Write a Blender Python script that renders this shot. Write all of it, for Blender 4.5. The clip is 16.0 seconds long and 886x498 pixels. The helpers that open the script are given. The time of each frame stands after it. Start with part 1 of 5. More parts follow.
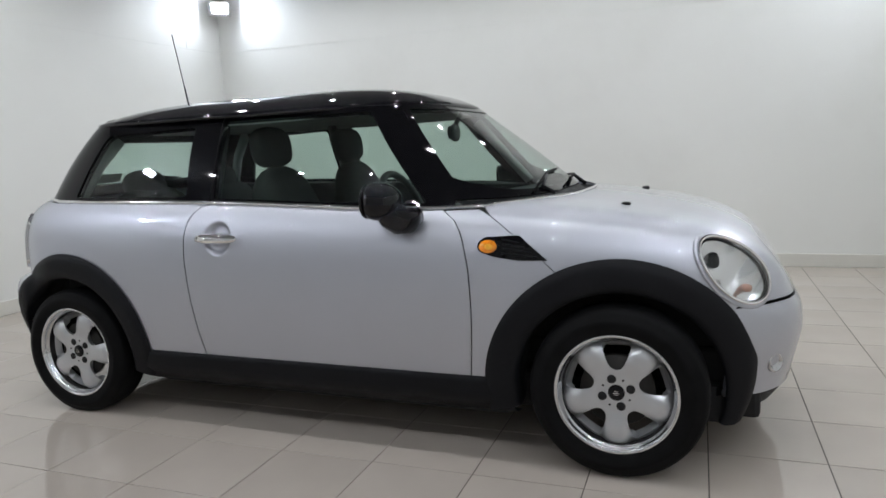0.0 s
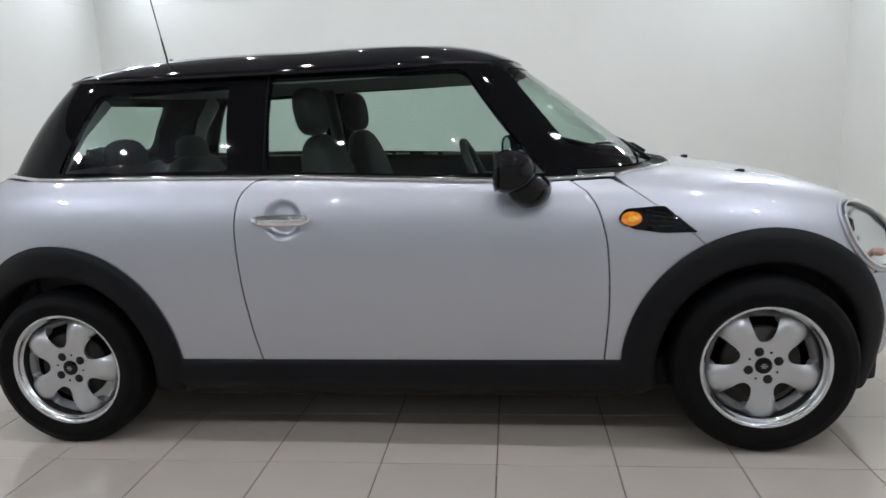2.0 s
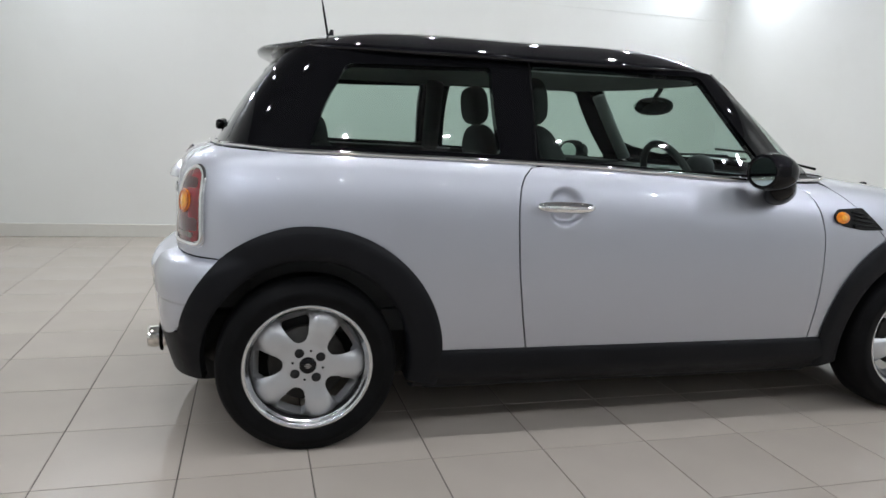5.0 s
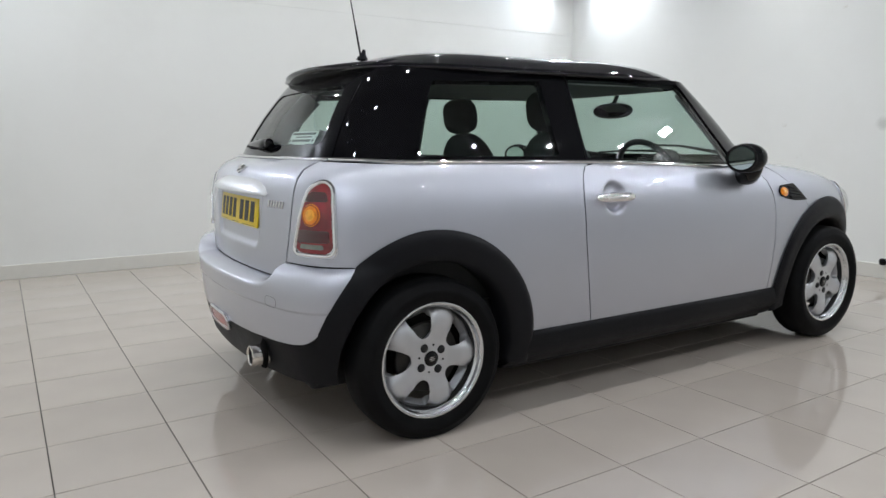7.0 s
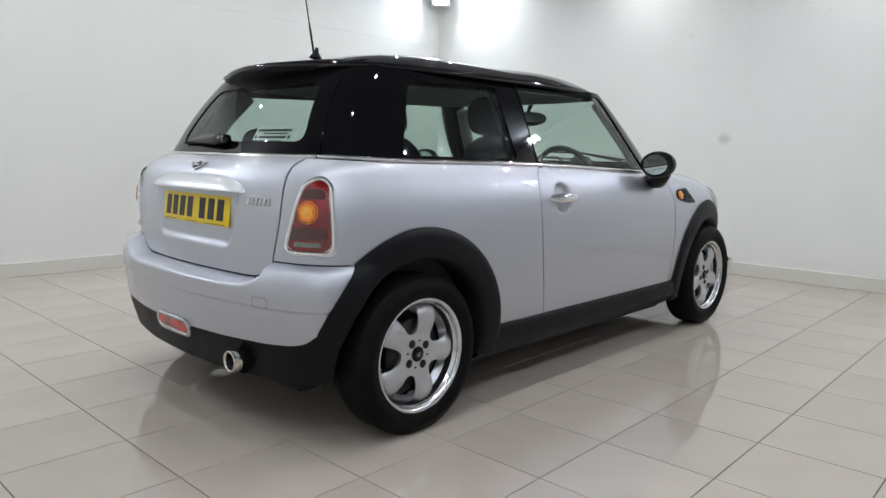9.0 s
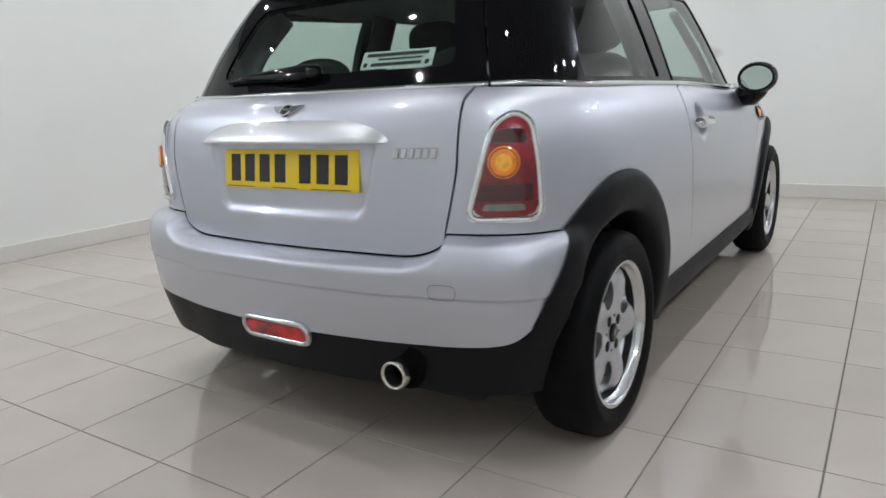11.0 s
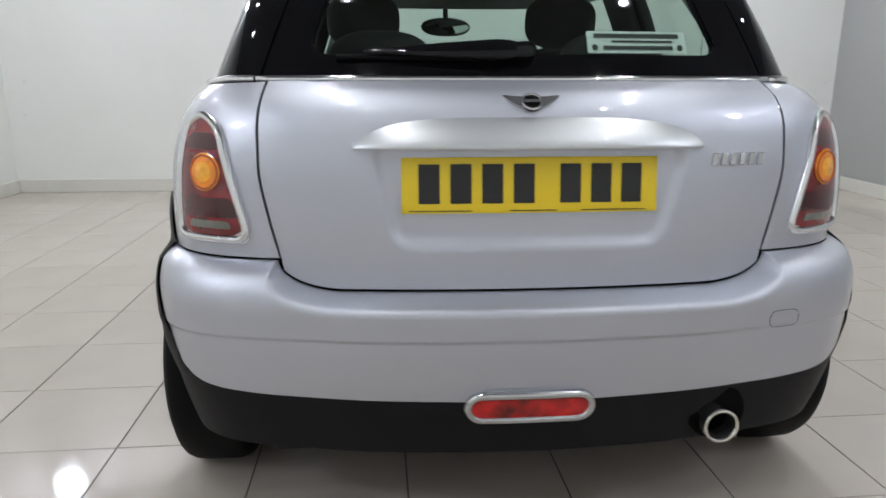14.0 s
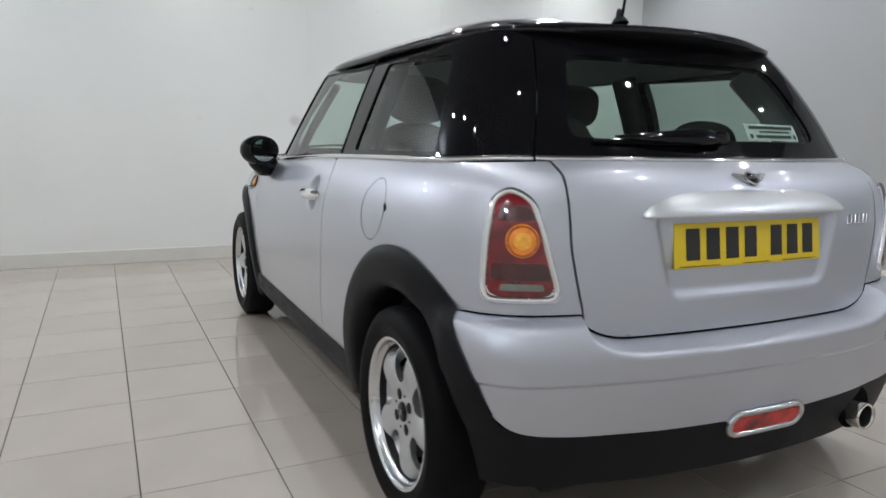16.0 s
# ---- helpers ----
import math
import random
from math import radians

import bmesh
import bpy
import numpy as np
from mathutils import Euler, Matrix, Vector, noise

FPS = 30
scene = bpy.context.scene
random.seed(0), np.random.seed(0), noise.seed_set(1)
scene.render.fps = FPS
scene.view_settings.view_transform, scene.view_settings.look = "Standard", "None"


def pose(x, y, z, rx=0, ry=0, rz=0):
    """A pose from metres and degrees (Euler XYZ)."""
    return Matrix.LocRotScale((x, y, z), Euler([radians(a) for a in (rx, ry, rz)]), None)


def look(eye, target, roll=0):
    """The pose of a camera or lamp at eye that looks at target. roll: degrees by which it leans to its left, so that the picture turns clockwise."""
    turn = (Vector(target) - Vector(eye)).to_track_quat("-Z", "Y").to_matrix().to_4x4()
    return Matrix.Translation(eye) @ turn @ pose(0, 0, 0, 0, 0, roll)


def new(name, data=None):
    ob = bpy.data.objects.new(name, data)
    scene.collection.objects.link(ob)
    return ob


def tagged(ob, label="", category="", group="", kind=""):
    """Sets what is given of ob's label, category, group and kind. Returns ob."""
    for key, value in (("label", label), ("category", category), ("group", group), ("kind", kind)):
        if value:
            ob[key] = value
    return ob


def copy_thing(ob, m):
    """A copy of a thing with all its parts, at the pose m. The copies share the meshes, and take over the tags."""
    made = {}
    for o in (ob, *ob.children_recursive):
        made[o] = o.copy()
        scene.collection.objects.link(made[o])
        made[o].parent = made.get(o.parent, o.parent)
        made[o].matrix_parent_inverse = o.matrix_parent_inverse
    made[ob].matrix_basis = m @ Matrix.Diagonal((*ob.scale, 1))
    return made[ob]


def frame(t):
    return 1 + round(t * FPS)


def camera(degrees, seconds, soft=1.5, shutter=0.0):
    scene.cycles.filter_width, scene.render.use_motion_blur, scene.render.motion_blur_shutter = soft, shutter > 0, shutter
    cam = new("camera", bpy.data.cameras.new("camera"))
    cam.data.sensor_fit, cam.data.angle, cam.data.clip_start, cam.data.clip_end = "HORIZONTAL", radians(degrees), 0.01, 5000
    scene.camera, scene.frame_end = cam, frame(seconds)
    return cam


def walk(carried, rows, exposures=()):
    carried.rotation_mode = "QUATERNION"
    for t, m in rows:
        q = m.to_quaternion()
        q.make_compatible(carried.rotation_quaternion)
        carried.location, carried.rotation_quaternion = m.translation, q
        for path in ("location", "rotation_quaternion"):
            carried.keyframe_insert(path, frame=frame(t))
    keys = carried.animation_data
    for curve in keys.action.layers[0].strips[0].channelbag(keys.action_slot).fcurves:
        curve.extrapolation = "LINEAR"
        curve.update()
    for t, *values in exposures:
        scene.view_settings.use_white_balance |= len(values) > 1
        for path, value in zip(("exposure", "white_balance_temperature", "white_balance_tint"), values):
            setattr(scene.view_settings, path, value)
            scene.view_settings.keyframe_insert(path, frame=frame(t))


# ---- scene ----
cam = camera(65.2, 16.0, shutter=0.4)
PATH = [
    (0, (1.521, -3.101, 1.161), (0.806, -1.256, 0.868), -2.5),
    (0.5, (1.306, -3.08, 1.163), (0.689, -1.212, 0.804), -2.2),
    (1, (1.022, -3.038, 1.169), (0.533, -1.132, 0.809), -2.0),
    (1.5, (0.74, -3.044, 1.16), (0.364, -1.113, 0.797), -1.3),
    (2, (0.449, -3.059, 1.154), (0.219, -1.109, 0.777), -2.2),
    (2.5, (0.116, -3.011, 1.133), (-0.023, -1.058, 0.722), -0.6),
    (3, (-0.199, -2.987, 1.116), (-0.255, -1.023, 0.743), 1.7),
    (3.5, (-0.494, -3.011, 1.095), (-0.366, -1.052, 0.714), 2.0),
    (4, (-0.841, -2.971, 1.093), (-0.594, -1.025, 0.704), 1.6),
    (4.5, (-1.116, -2.935, 1.083), (-0.764, -1.002, 0.712), 2.9),
    (5, (-1.382, -2.987, 1.074), (-0.875, -1.083, 0.73), 2.8),
    (5.2, (-1.48, -2.981, 1.071), (-0.936, -1.09, 0.717), 3.2),
    (7.3, (-2.584, -2.796, 1.026), (-1.481, -1.153, 0.738), 1.0),
    (7.5, (-2.663, -2.774, 1.019), (-1.535, -1.149, 0.72), 2.1),
    (8, (-2.836, -2.719, 1.017), (-1.628, -1.157, 0.701), -0.3),
    (8.2, (-2.858, -2.71, 1.014), (-1.587, -1.195, 0.718), 0.1),
    (10.3, (-3.045, -1.876, 0.984), (-1.492, -0.665, 0.634), -0.9),
    (10.5, (-3.046, -1.764, 0.981), (-1.485, -0.57, 0.61), -1.9),
    (11, (-3.044, -1.431, 0.973), (-1.427, -0.34, 0.533), -2.7),
    (11.5, (-3.066, -1.167, 0.956), (-1.373, -0.207, 0.5), -1.4),
    (12, (-3.127, -0.897, 0.955), (-1.322, -0.16, 0.513), -3.4),
    (12.5, (-3.104, -0.614, 0.96), (-1.267, -0.064, 0.392), -4.3),
    (13, (-3.067, -0.348, 0.968), (-1.16, 0.013, 0.484), -1.5),
    (13.5, (-3.092, -0.053, 0.984), (-1.145, 0.041, 0.538), -1.6),
    (14, (-3.038, 0.285, 0.994), (-1.104, 0.131, 0.511), 0.1),
    (14.5, (-2.99, 0.567, 0.998), (-1.061, 0.207, 0.611), 1.8),
    (15, (-3.007, 0.888, 1.021), (-1.119, 0.348, 0.642), 1.0),
    (15.5, (-2.966, 1.167, 1.012), (-1.134, 0.458, 0.638), 1.0),
    (16, (-2.926, 1.473, 1.021), (-1.142, 0.62, 0.719), 1.0),
]
walk(cam, [(t, look(eye, target, roll)) for t, eye, target, roll in PATH], [(0.0, -0.06), (1.5, -0.02), (3.0, 0.08), (5.0, 0.10), (8.0, 0.05), (11.0, 0.08), (13.0, 0.10), (14.5, 0.14), (15.2, -0.04), (16.0, -0.06)])

# exposure, world and lights
scene.world = bpy.data.worlds.new("room_air")
scene.world.use_nodes = True
scene.world.node_tree.nodes["Background"].inputs[0].default_value = (0.6, 0.65, 0.7, 1)
scene.world.node_tree.nodes["Background"].inputs[1].default_value = 0.02

from mathutils.geometry import delaunay_2d_cdt

X0, X1, Y0, Y1, TOP = -3.62, 3.27, -3.86, 3.52, 2.95   # inner faces of the room


# ---- materials ----
def material(name, color, rough=0.5, metal=0.0, coat=0.0, var=0.06, scale=6.0, fine=0.0, fine_scale=300.0, spec=0.5,
             stain=None, stain_amount=0.0, stain_scale=1.2, rough_var=0.05, each=0.0, spots=()):
    """A surface with variation at two scales in colour and gloss, and a fine bump."""
    m = bpy.data.materials.new(name)
    m.use_nodes = True
    nt = m.node_tree
    p = nt.nodes["Principled BSDF"]
    geo = nt.nodes.new("ShaderNodeTexCoord")
    n1 = nt.nodes.new("ShaderNodeTexNoise")
    n1.inputs["Scale"].default_value, n1.inputs["Detail"].default_value = scale, 6
    nt.links.new(geo.outputs["Object"], n1.inputs["Vector"])
    ramp = nt.nodes.new("ShaderNodeMapRange")
    ramp.inputs[1].default_value, ramp.inputs[2].default_value = 0.3, 0.7
    ramp.inputs[3].default_value, ramp.inputs[4].default_value = 1 - var, 1 + var
    nt.links.new(n1.outputs["Fac"], ramp.inputs[0])
    mul = nt.nodes.new("ShaderNodeVectorMath")
    mul.operation = "SCALE"
    mul.inputs[0].default_value = color[:3]
    nt.links.new(ramp.outputs[0], mul.inputs["Scale"])
    out = mul.outputs[0]
    if stain:
        n2 = nt.nodes.new("ShaderNodeTexNoise")
        n2.inputs["Scale"].default_value, n2.inputs["Detail"].default_value = stain_scale, 9
        n2.inputs["Roughness"].default_value = 0.65
        nt.links.new(geo.outputs["Object"], n2.inputs["Vector"])
        r2 = nt.nodes.new("ShaderNodeMapRange")
        r2.inputs[1].default_value, r2.inputs[2].default_value = 0.5, 0.78
        r2.inputs[3].default_value, r2.inputs[4].default_value = 0, stain_amount
        nt.links.new(n2.outputs["Fac"], r2.inputs[0])
        mix = nt.nodes.new("ShaderNodeMix")
        mix.data_type = "RGBA"
        nt.links.new(r2.outputs[0], mix.inputs["Factor"])
        nt.links.new(out, mix.inputs["A"])
        mix.inputs["B"].default_value = (*stain[:3], 1)
        out = mix.outputs["Result"]
    if each:
        info = nt.nodes.new("ShaderNodeObjectInfo")
        er = nt.nodes.new("ShaderNodeMapRange")
        er.inputs[3].default_value, er.inputs[4].default_value = 1 - each, 1 + each
        nt.links.new(info.outputs["Random"], er.inputs[0])
        em = nt.nodes.new("ShaderNodeVectorMath")
        em.operation = "SCALE"
        nt.links.new(out, em.inputs[0])
        nt.links.new(er.outputs[0], em.inputs["Scale"])
        out = em.outputs[0]
    for place, radius, tone, amount in spots:
        # a stain of uneven outline round one place
        dist = nt.nodes.new("ShaderNodeVectorMath")
        dist.operation = "DISTANCE"
        dist.inputs[1].default_value = place
        nt.links.new(geo.outputs["Object"], dist.inputs[0])
        sn = nt.nodes.new("ShaderNodeTexNoise")
        sn.inputs["Scale"].default_value, sn.inputs["Detail"].default_value = 7.0, 6
        nt.links.new(geo.outputs["Object"], sn.inputs["Vector"])
        far = nt.nodes.new("ShaderNodeMapRange")
        far.inputs[1].default_value, far.inputs[2].default_value = 0.0, radius
        far.inputs[3].default_value, far.inputs[4].default_value = 0.62, -0.1
        nt.links.new(dist.outputs["Value"], far.inputs[0])
        both_ = nt.nodes.new("ShaderNodeMath")
        both_.operation = "ADD"
        nt.links.new(far.outputs[0], both_.inputs[0])
        nt.links.new(sn.outputs["Fac"], both_.inputs[1])
        cut = nt.nodes.new("ShaderNodeMapRange")
        cut.inputs[1].default_value, cut.inputs[2].default_value = 0.62, 1.0
        cut.inputs[3].default_value, cut.inputs[4].default_value = 0.0, amount
        nt.links.new(both_.outputs[0], cut.inputs[0])
        mx = nt.nodes.new("ShaderNodeMix")
        mx.data_type = "RGBA"
        nt.links.new(cut.outputs[0], mx.inputs["Factor"])
        nt.links.new(out, mx.inputs["A"])
        mx.inputs["B"].default_value = (*tone, 1)
        out = mx.outputs["Result"]
    nt.links.new(out, p.inputs["Base Color"])
    rr = nt.nodes.new("ShaderNodeMapRange")
    rr.inputs[1].default_value, rr.inputs[2].default_value = 0.3, 0.7
    rr.inputs[3].default_value, rr.inputs[4].default_value = max(rough - rough_var, 0.0), rough + rough_var
    nt.links.new(n1.outputs["Fac"], rr.inputs[0])
    nt.links.new(rr.outputs[0], p.inputs["Roughness"])
    p.inputs["Metallic"].default_value = metal
    p.inputs["Coat Weight"].default_value = coat
    p.inputs["Coat Roughness"].default_value = 0.022
    p.inputs["Specular IOR Level"].default_value = spec
    if fine:
        n3 = nt.nodes.new("ShaderNodeTexNoise")
        n3.inputs["Scale"].default_value, n3.inputs["Detail"].default_value = fine_scale, 3
        nt.links.new(geo.outputs["Object"], n3.inputs["Vector"])
        b = nt.nodes.new("ShaderNodeBump")
        b.inputs["Strength"].default_value, b.inputs["Distance"].default_value = fine, 0.002
        nt.links.new(n3.outputs["Fac"], b.inputs["Height"])
        nt.links.new(b.outputs[0], p.inputs["Normal"])
    return m


def glass(name, tint, ior=0.05, rough=0.0):
    """A thin pane: tinted clear pass-through with gloss that grows towards grazing view."""
    m = bpy.data.materials.new(name)
    m.use_nodes = True
    nt = m.node_tree
    nt.nodes.remove(nt.nodes["Principled BSDF"])
    t = nt.nodes.new("ShaderNodeBsdfTransparent")
    t.inputs[0].default_value = (*tint, 1)
    g = nt.nodes.new("ShaderNodeBsdfGlossy")
    g.inputs["Roughness"].default_value = rough
    f = nt.nodes.new("ShaderNodeLayerWeight")
    f.inputs["Blend"].default_value = 0.5
    pw = nt.nodes.new("ShaderNodeMath")
    pw.operation = "POWER"
    pw.inputs[1].default_value = 5.0
    nt.links.new(f.outputs["Facing"], pw.inputs[0])
    ad = nt.nodes.new("ShaderNodeMath")
    ad.operation = "MULTIPLY_ADD"
    ad.inputs[1].default_value, ad.inputs[2].default_value = 0.9, ior
    nt.links.new(pw.outputs[0], ad.inputs[0])
    mix = nt.nodes.new("ShaderNodeMixShader")
    nt.links.new(ad.outputs[0], mix.inputs[0])
    nt.links.new(t.outputs[0], mix.inputs[1])
    nt.links.new(g.outputs[0], mix.inputs[2])
    nt.links.new(mix.outputs[0], nt.nodes["Material Output"].inputs[0])
    return m


def lamp_glow(name, color, strength):
    m = bpy.data.materials.new(name)
    m.use_nodes = True
    p = m.node_tree.nodes["Principled BSDF"]
    p.inputs["Base Color"].default_value = (0.8, 0.8, 0.8, 1)
    p.inputs["Emission Color"].default_value = (*color, 1)
    p.inputs["Emission Strength"].default_value = strength
    return m


PAINT = material("silver_paint", (0.522, 0.538, 0.597), 0.46, 0.88, 1.0, 0.012, 3.0, 0.10, 1400, rough_var=0.01)
ROOF = material("black_gloss_paint", (0.006, 0.006, 0.008), 0.025, 0.0, 0.0, 0.2, 5.0, spec=0.4, rough_var=0.008)
PLASTIC = material("black_grained_plastic", (0.008, 0.0083, 0.010), 0.48, 0.0, 0.0, 0.12, 8.0, 0.25, 900, spec=0.13)
PIANO = material("black_gloss_plastic", (0.004, 0.004, 0.005), 0.03, 0.0, 0.0, 0.1, 9.0, spec=0.26, rough_var=0.01)
RUBBER = material("tyre_rubber", (0.006, 0.006, 0.0065), 0.55, 0.0, 0.0, 0.25, 14.0, 0.2, 500, spec=0.07)
ALLOY = material("silver_alloy", (0.56, 0.57, 0.59), 0.34, 0.7, 0.3, 0.015, 12.0, rough_var=0.02)
CHROME = material("chrome", (0.82, 0.82, 0.83), 0.06, 1.0, 0.0, 0.02, 12.0, rough_var=0.02)
# Near-black colour stands for the shade in housings, barrels and hollows.
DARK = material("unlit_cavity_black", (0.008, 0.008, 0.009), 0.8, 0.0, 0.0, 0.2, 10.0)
IRON = material("brake_iron", (0.022, 0.020, 0.018), 0.5, 0.4, 0.0, 0.35, 25.0, 0.2, 200)
FABRIC = material("charcoal_seat_cloth", (0.024, 0.026, 0.026), 0.9, 0.0, 0.0, 0.15, 30.0, 0.6, 700)
TRIM = material("dark_grey_cabin_plastic", (0.028, 0.030, 0.031), 0.6, 0.0, 0.0, 0.1, 12.0, 0.2, 600)
LINER = material("light_grey_headliner", (0.34, 0.35, 0.34), 0.9, 0.0, 0.0, 0.06, 20.0, 0.3, 900)
GLASS = glass("tinted_car_glass", (0.72, 0.83, 0.78), 0.08)
RED = material("red_lamp_lens", (0.17, 0.005, 0.010), 0.06, 0.0, 1.0, 0.6, 14.0)
AMBER = material("amber_lamp_lens", (0.80, 0.24, 0.004), 0.08, 0.0, 1.0, 0.22, 60.0)
YELLOW = material("yellow_plate", (0.80, 0.58, 0.01), 0.35, 0.0, 0.3, 0.03, 9.0)
INK = material("black_print", (0.012, 0.012, 0.012), 0.45, 0.0, 0.0, 0.1, 20.0)
WHITE_PRINT = material("white_sticker", (0.75, 0.76, 0.74), 0.5, 0.0, 0.0, 0.04, 20.0)
WALL = material("white_wall_paint", (0.81, 0.82, 0.795), 0.55, 0.0, 0.0, 0.025, 0.7, 0.05, 60, stain=(0.5, 0.48, 0.42), stain_amount=0.10)
WALL_EAST = material("stained_white_wall_paint", (0.81, 0.82, 0.795), 0.55, 0.0, 0.0, 0.025, 0.7, 0.05, 60, stain=(0.5, 0.48, 0.42), stain_amount=0.10,
                     spots=[((X1, -2.88, 0.42), 0.22, (0.36, 0.27, 0.17), 0.8), ((X1, -3.15, 0.45), 0.16, (0.45, 0.4, 0.3), 0.4), ((X1, -0.03, 1.19), 0.10, (0.45, 0.45, 0.42), 0.5),
                            ((X1, -2.58, 1.5), 0.22, (0.5, 0.44, 0.34), 0.5), ((X1, -3.10, 0.25), 0.18, (0.45, 0.38, 0.28), 0.5)])
# South wall coloured darker than the rest, to dim its reflection on the car.
WALL_SOUTH = material("darkened_wall_paint", (0.37, 0.375, 0.37), 0.55, 0.0, 0.0, 0.03, 0.7, 0.05, 60, stain=(0.42, 0.40, 0.36), stain_amount=0.12)
SKIRT = material("cream_skirting", (0.70, 0.69, 0.64), 0.45, 0.0, 0.0, 0.05, 3.0, stain=(0.45, 0.4, 0.32), stain_amount=0.35, stain_scale=3.0)
CEIL = material("dark_grey_ceiling_paint", (0.16, 0.16, 0.165), 0.8, 0.0, 0.0, 0.05, 1.0)
TILE = material("glossy_beige_tile", (0.488, 0.435, 0.384), 0.055, 0.0, 0.0, 0.05, 2.2, 0.03, 40, spec=0.68, rough_var=0.025, each=0.035)
GROUT = material("grey_grout", (0.075, 0.066, 0.058), 0.8, 0.0, 0.0, 0.3, 3.0, 0.3, 200)


# ---- mesh helpers ----
def part(name, bm, mat, parent=None, label="", smooth=True):
    me = bpy.data.meshes.new(name)
    if smooth:
        for f in bm.faces:
            f.smooth = True
    bm.to_mesh(me)
    bm.free()
    ob = new(name, me)
    for mm in (mat if isinstance(mat, (list, tuple)) else [mat]):
        me.materials.append(mm)
    if parent is not None:
        ob.parent = parent
    if label:
        ob["label"] = label
    return ob


def thing(name, label, category, group="", kind="", at=(0, 0, 0)):
    ob = new(name)
    ob.empty_display_size = 0.1
    ob.location = at
    return tagged(ob, label, category, group, kind)


def box_into(bm, x0, x1, y0, y1, z0, z1, bevel=0.0, segs=2):
    r = bmesh.ops.create_cube(bm, size=1, matrix=Matrix.Translation(((x0 + x1) / 2, (y0 + y1) / 2, (z0 + z1) / 2)) @ Matrix.Diagonal((x1 - x0, y1 - y0, z1 - z0, 1)))
    if bevel:
        es = list({e for v in r["verts"] for e in v.link_edges})
        bmesh.ops.bevel(bm, geom=es, offset=bevel, segments=segs, profile=0.5, affect="EDGES")
    return bm


def box(x0, x1, y0, y1, z0, z1, bevel=0.0, segs=2):
    return box_into(bmesh.new(), x0, x1, y0, y1, z0, z1, bevel, segs)


def lathe(profile, segs=48, close=False):
    """Turns (radius, height) pairs round the y axis (height along -y: outwards on the car's near side)."""
    bm = bmesh.new()
    rings = []
    for r, h in profile:
        rings.append([bm.verts.new((r * math.cos(a), -h, r * math.sin(a))) for a in (2 * math.pi * i / segs for i in range(segs))] if r > 1e-6
                     else [bm.verts.new((0, -h, 0))])
    for a, b in zip(rings, rings[1:]):
        for i in range(segs):
            j = (i + 1) % segs
            if len(a) == 1:
                bm.faces.new((a[0], b[j], b[i]))
            elif len(b) == 1:
                bm.faces.new((a[i], a[j], b[0]))
            else:
                bm.faces.new((a[i], a[j], b[j], b[i]))
    bmesh.ops.recalc_face_normals(bm, faces=bm.faces)
    return bm


def tube(points, radius, segs=10, closed=False, flat=1.0):
    """A round bar along points; flat squeezes it across its second axis."""
    bm = bmesh.new()
    pts = [Vector(p) for p in points]
    n = len(pts)
    rings = []
    side = None
    for i, p in enumerate(pts):
        d = (pts[(i + 1) % n] - pts[i - 1]) if closed else (pts[min(i + 1, n - 1)] - pts[max(i - 1, 0)])
        d.normalize()
        if side is None:
            side = d.orthogonal().normalized()
        side = (side - d * side.dot(d)).normalized()
        up = d.cross(side)
        rad = radius(i / max(n - 1, 1)) if callable(radius) else radius
        rings.append([bm.verts.new(p + side * (rad * math.cos(a)) + up * (rad * flat * math.sin(a))) for a in (2 * math.pi * k / segs for k in range(segs))])
    for i in range(n if closed else n - 1):
        a, b = rings[i], rings[(i + 1) % n]
        for k in range(segs):
            bm.faces.new((a[k], a[(k + 1) % segs], b[(k + 1) % segs], b[k]))
    if not closed:
        bm.faces.new(rings[0][::-1])
        bm.faces.new(rings[-1])
    bmesh.ops.recalc_face_normals(bm, faces=bm.faces)
    return bm


def blob(cx, cy, cz, rx, ry, rz, power=2.6, u=28, v=18, turn=0.0):
    """A rounded cushion: a super-ellipsoid."""
    bm = bmesh.new()
    bmesh.ops.create_uvsphere(bm, u_segments=u, v_segments=v, radius=1)
    rot = Matrix.Rotation(radians(turn), 3, "Y")
    for w in bm.verts:
        c = w.co
        s = (abs(c.x) ** power + abs(c.y) ** power + abs(c.z) ** power) ** (-1 / power)
        w.co = rot @ Vector((c.x * s * rx, c.y * s * ry, c.z * s * rz)) + Vector((cx, cy, cz))
    return bm


def join(*bms):
    out = bmesh.new()
    for b in bms:
        me = bpy.data.meshes.new("tmp")
        b.to_mesh(me)
        b.free()
        out.from_mesh(me)
        bpy.data.meshes.remove(me)
    return out


def mirror_y(bm):
    for v in bm.verts:
        v.co.y = -v.co.y
    bmesh.ops.reverse_faces(bm, faces=bm.faces)
    return bm


def smooth_curve(knots):
    """A monotone cubic through (x, y) knots."""
    xs, ys = [k[0] for k in knots], [k[1] for k in knots]
    n = len(xs)
    d = [(ys[i + 1] - ys[i]) / (xs[i + 1] - xs[i]) for i in range(n - 1)]
    m = [d[0]] + [0 if d[i - 1] * d[i] <= 0 else 2 * d[i - 1] * d[i] / (d[i - 1] + d[i]) for i in range(1, n - 1)] + [d[-1]]

    def f(x):
        if x <= xs[0]:
            return ys[0] + m[0] * (x - xs[0])
        if x >= xs[-1]:
            return ys[-1] + m[-1] * (x - xs[-1])
        i = max(k for k in range(n - 1) if xs[k] <= x)
        h = xs[i + 1] - xs[i]
        t = (x - xs[i]) / h
        return ((1 + 2 * t) * (1 - t) ** 2 * ys[i] + t * (1 - t) ** 2 * h * m[i] + t * t * (3 - 2 * t) * ys[i + 1] + t * t * (t - 1) * h * m[i + 1])
    return f


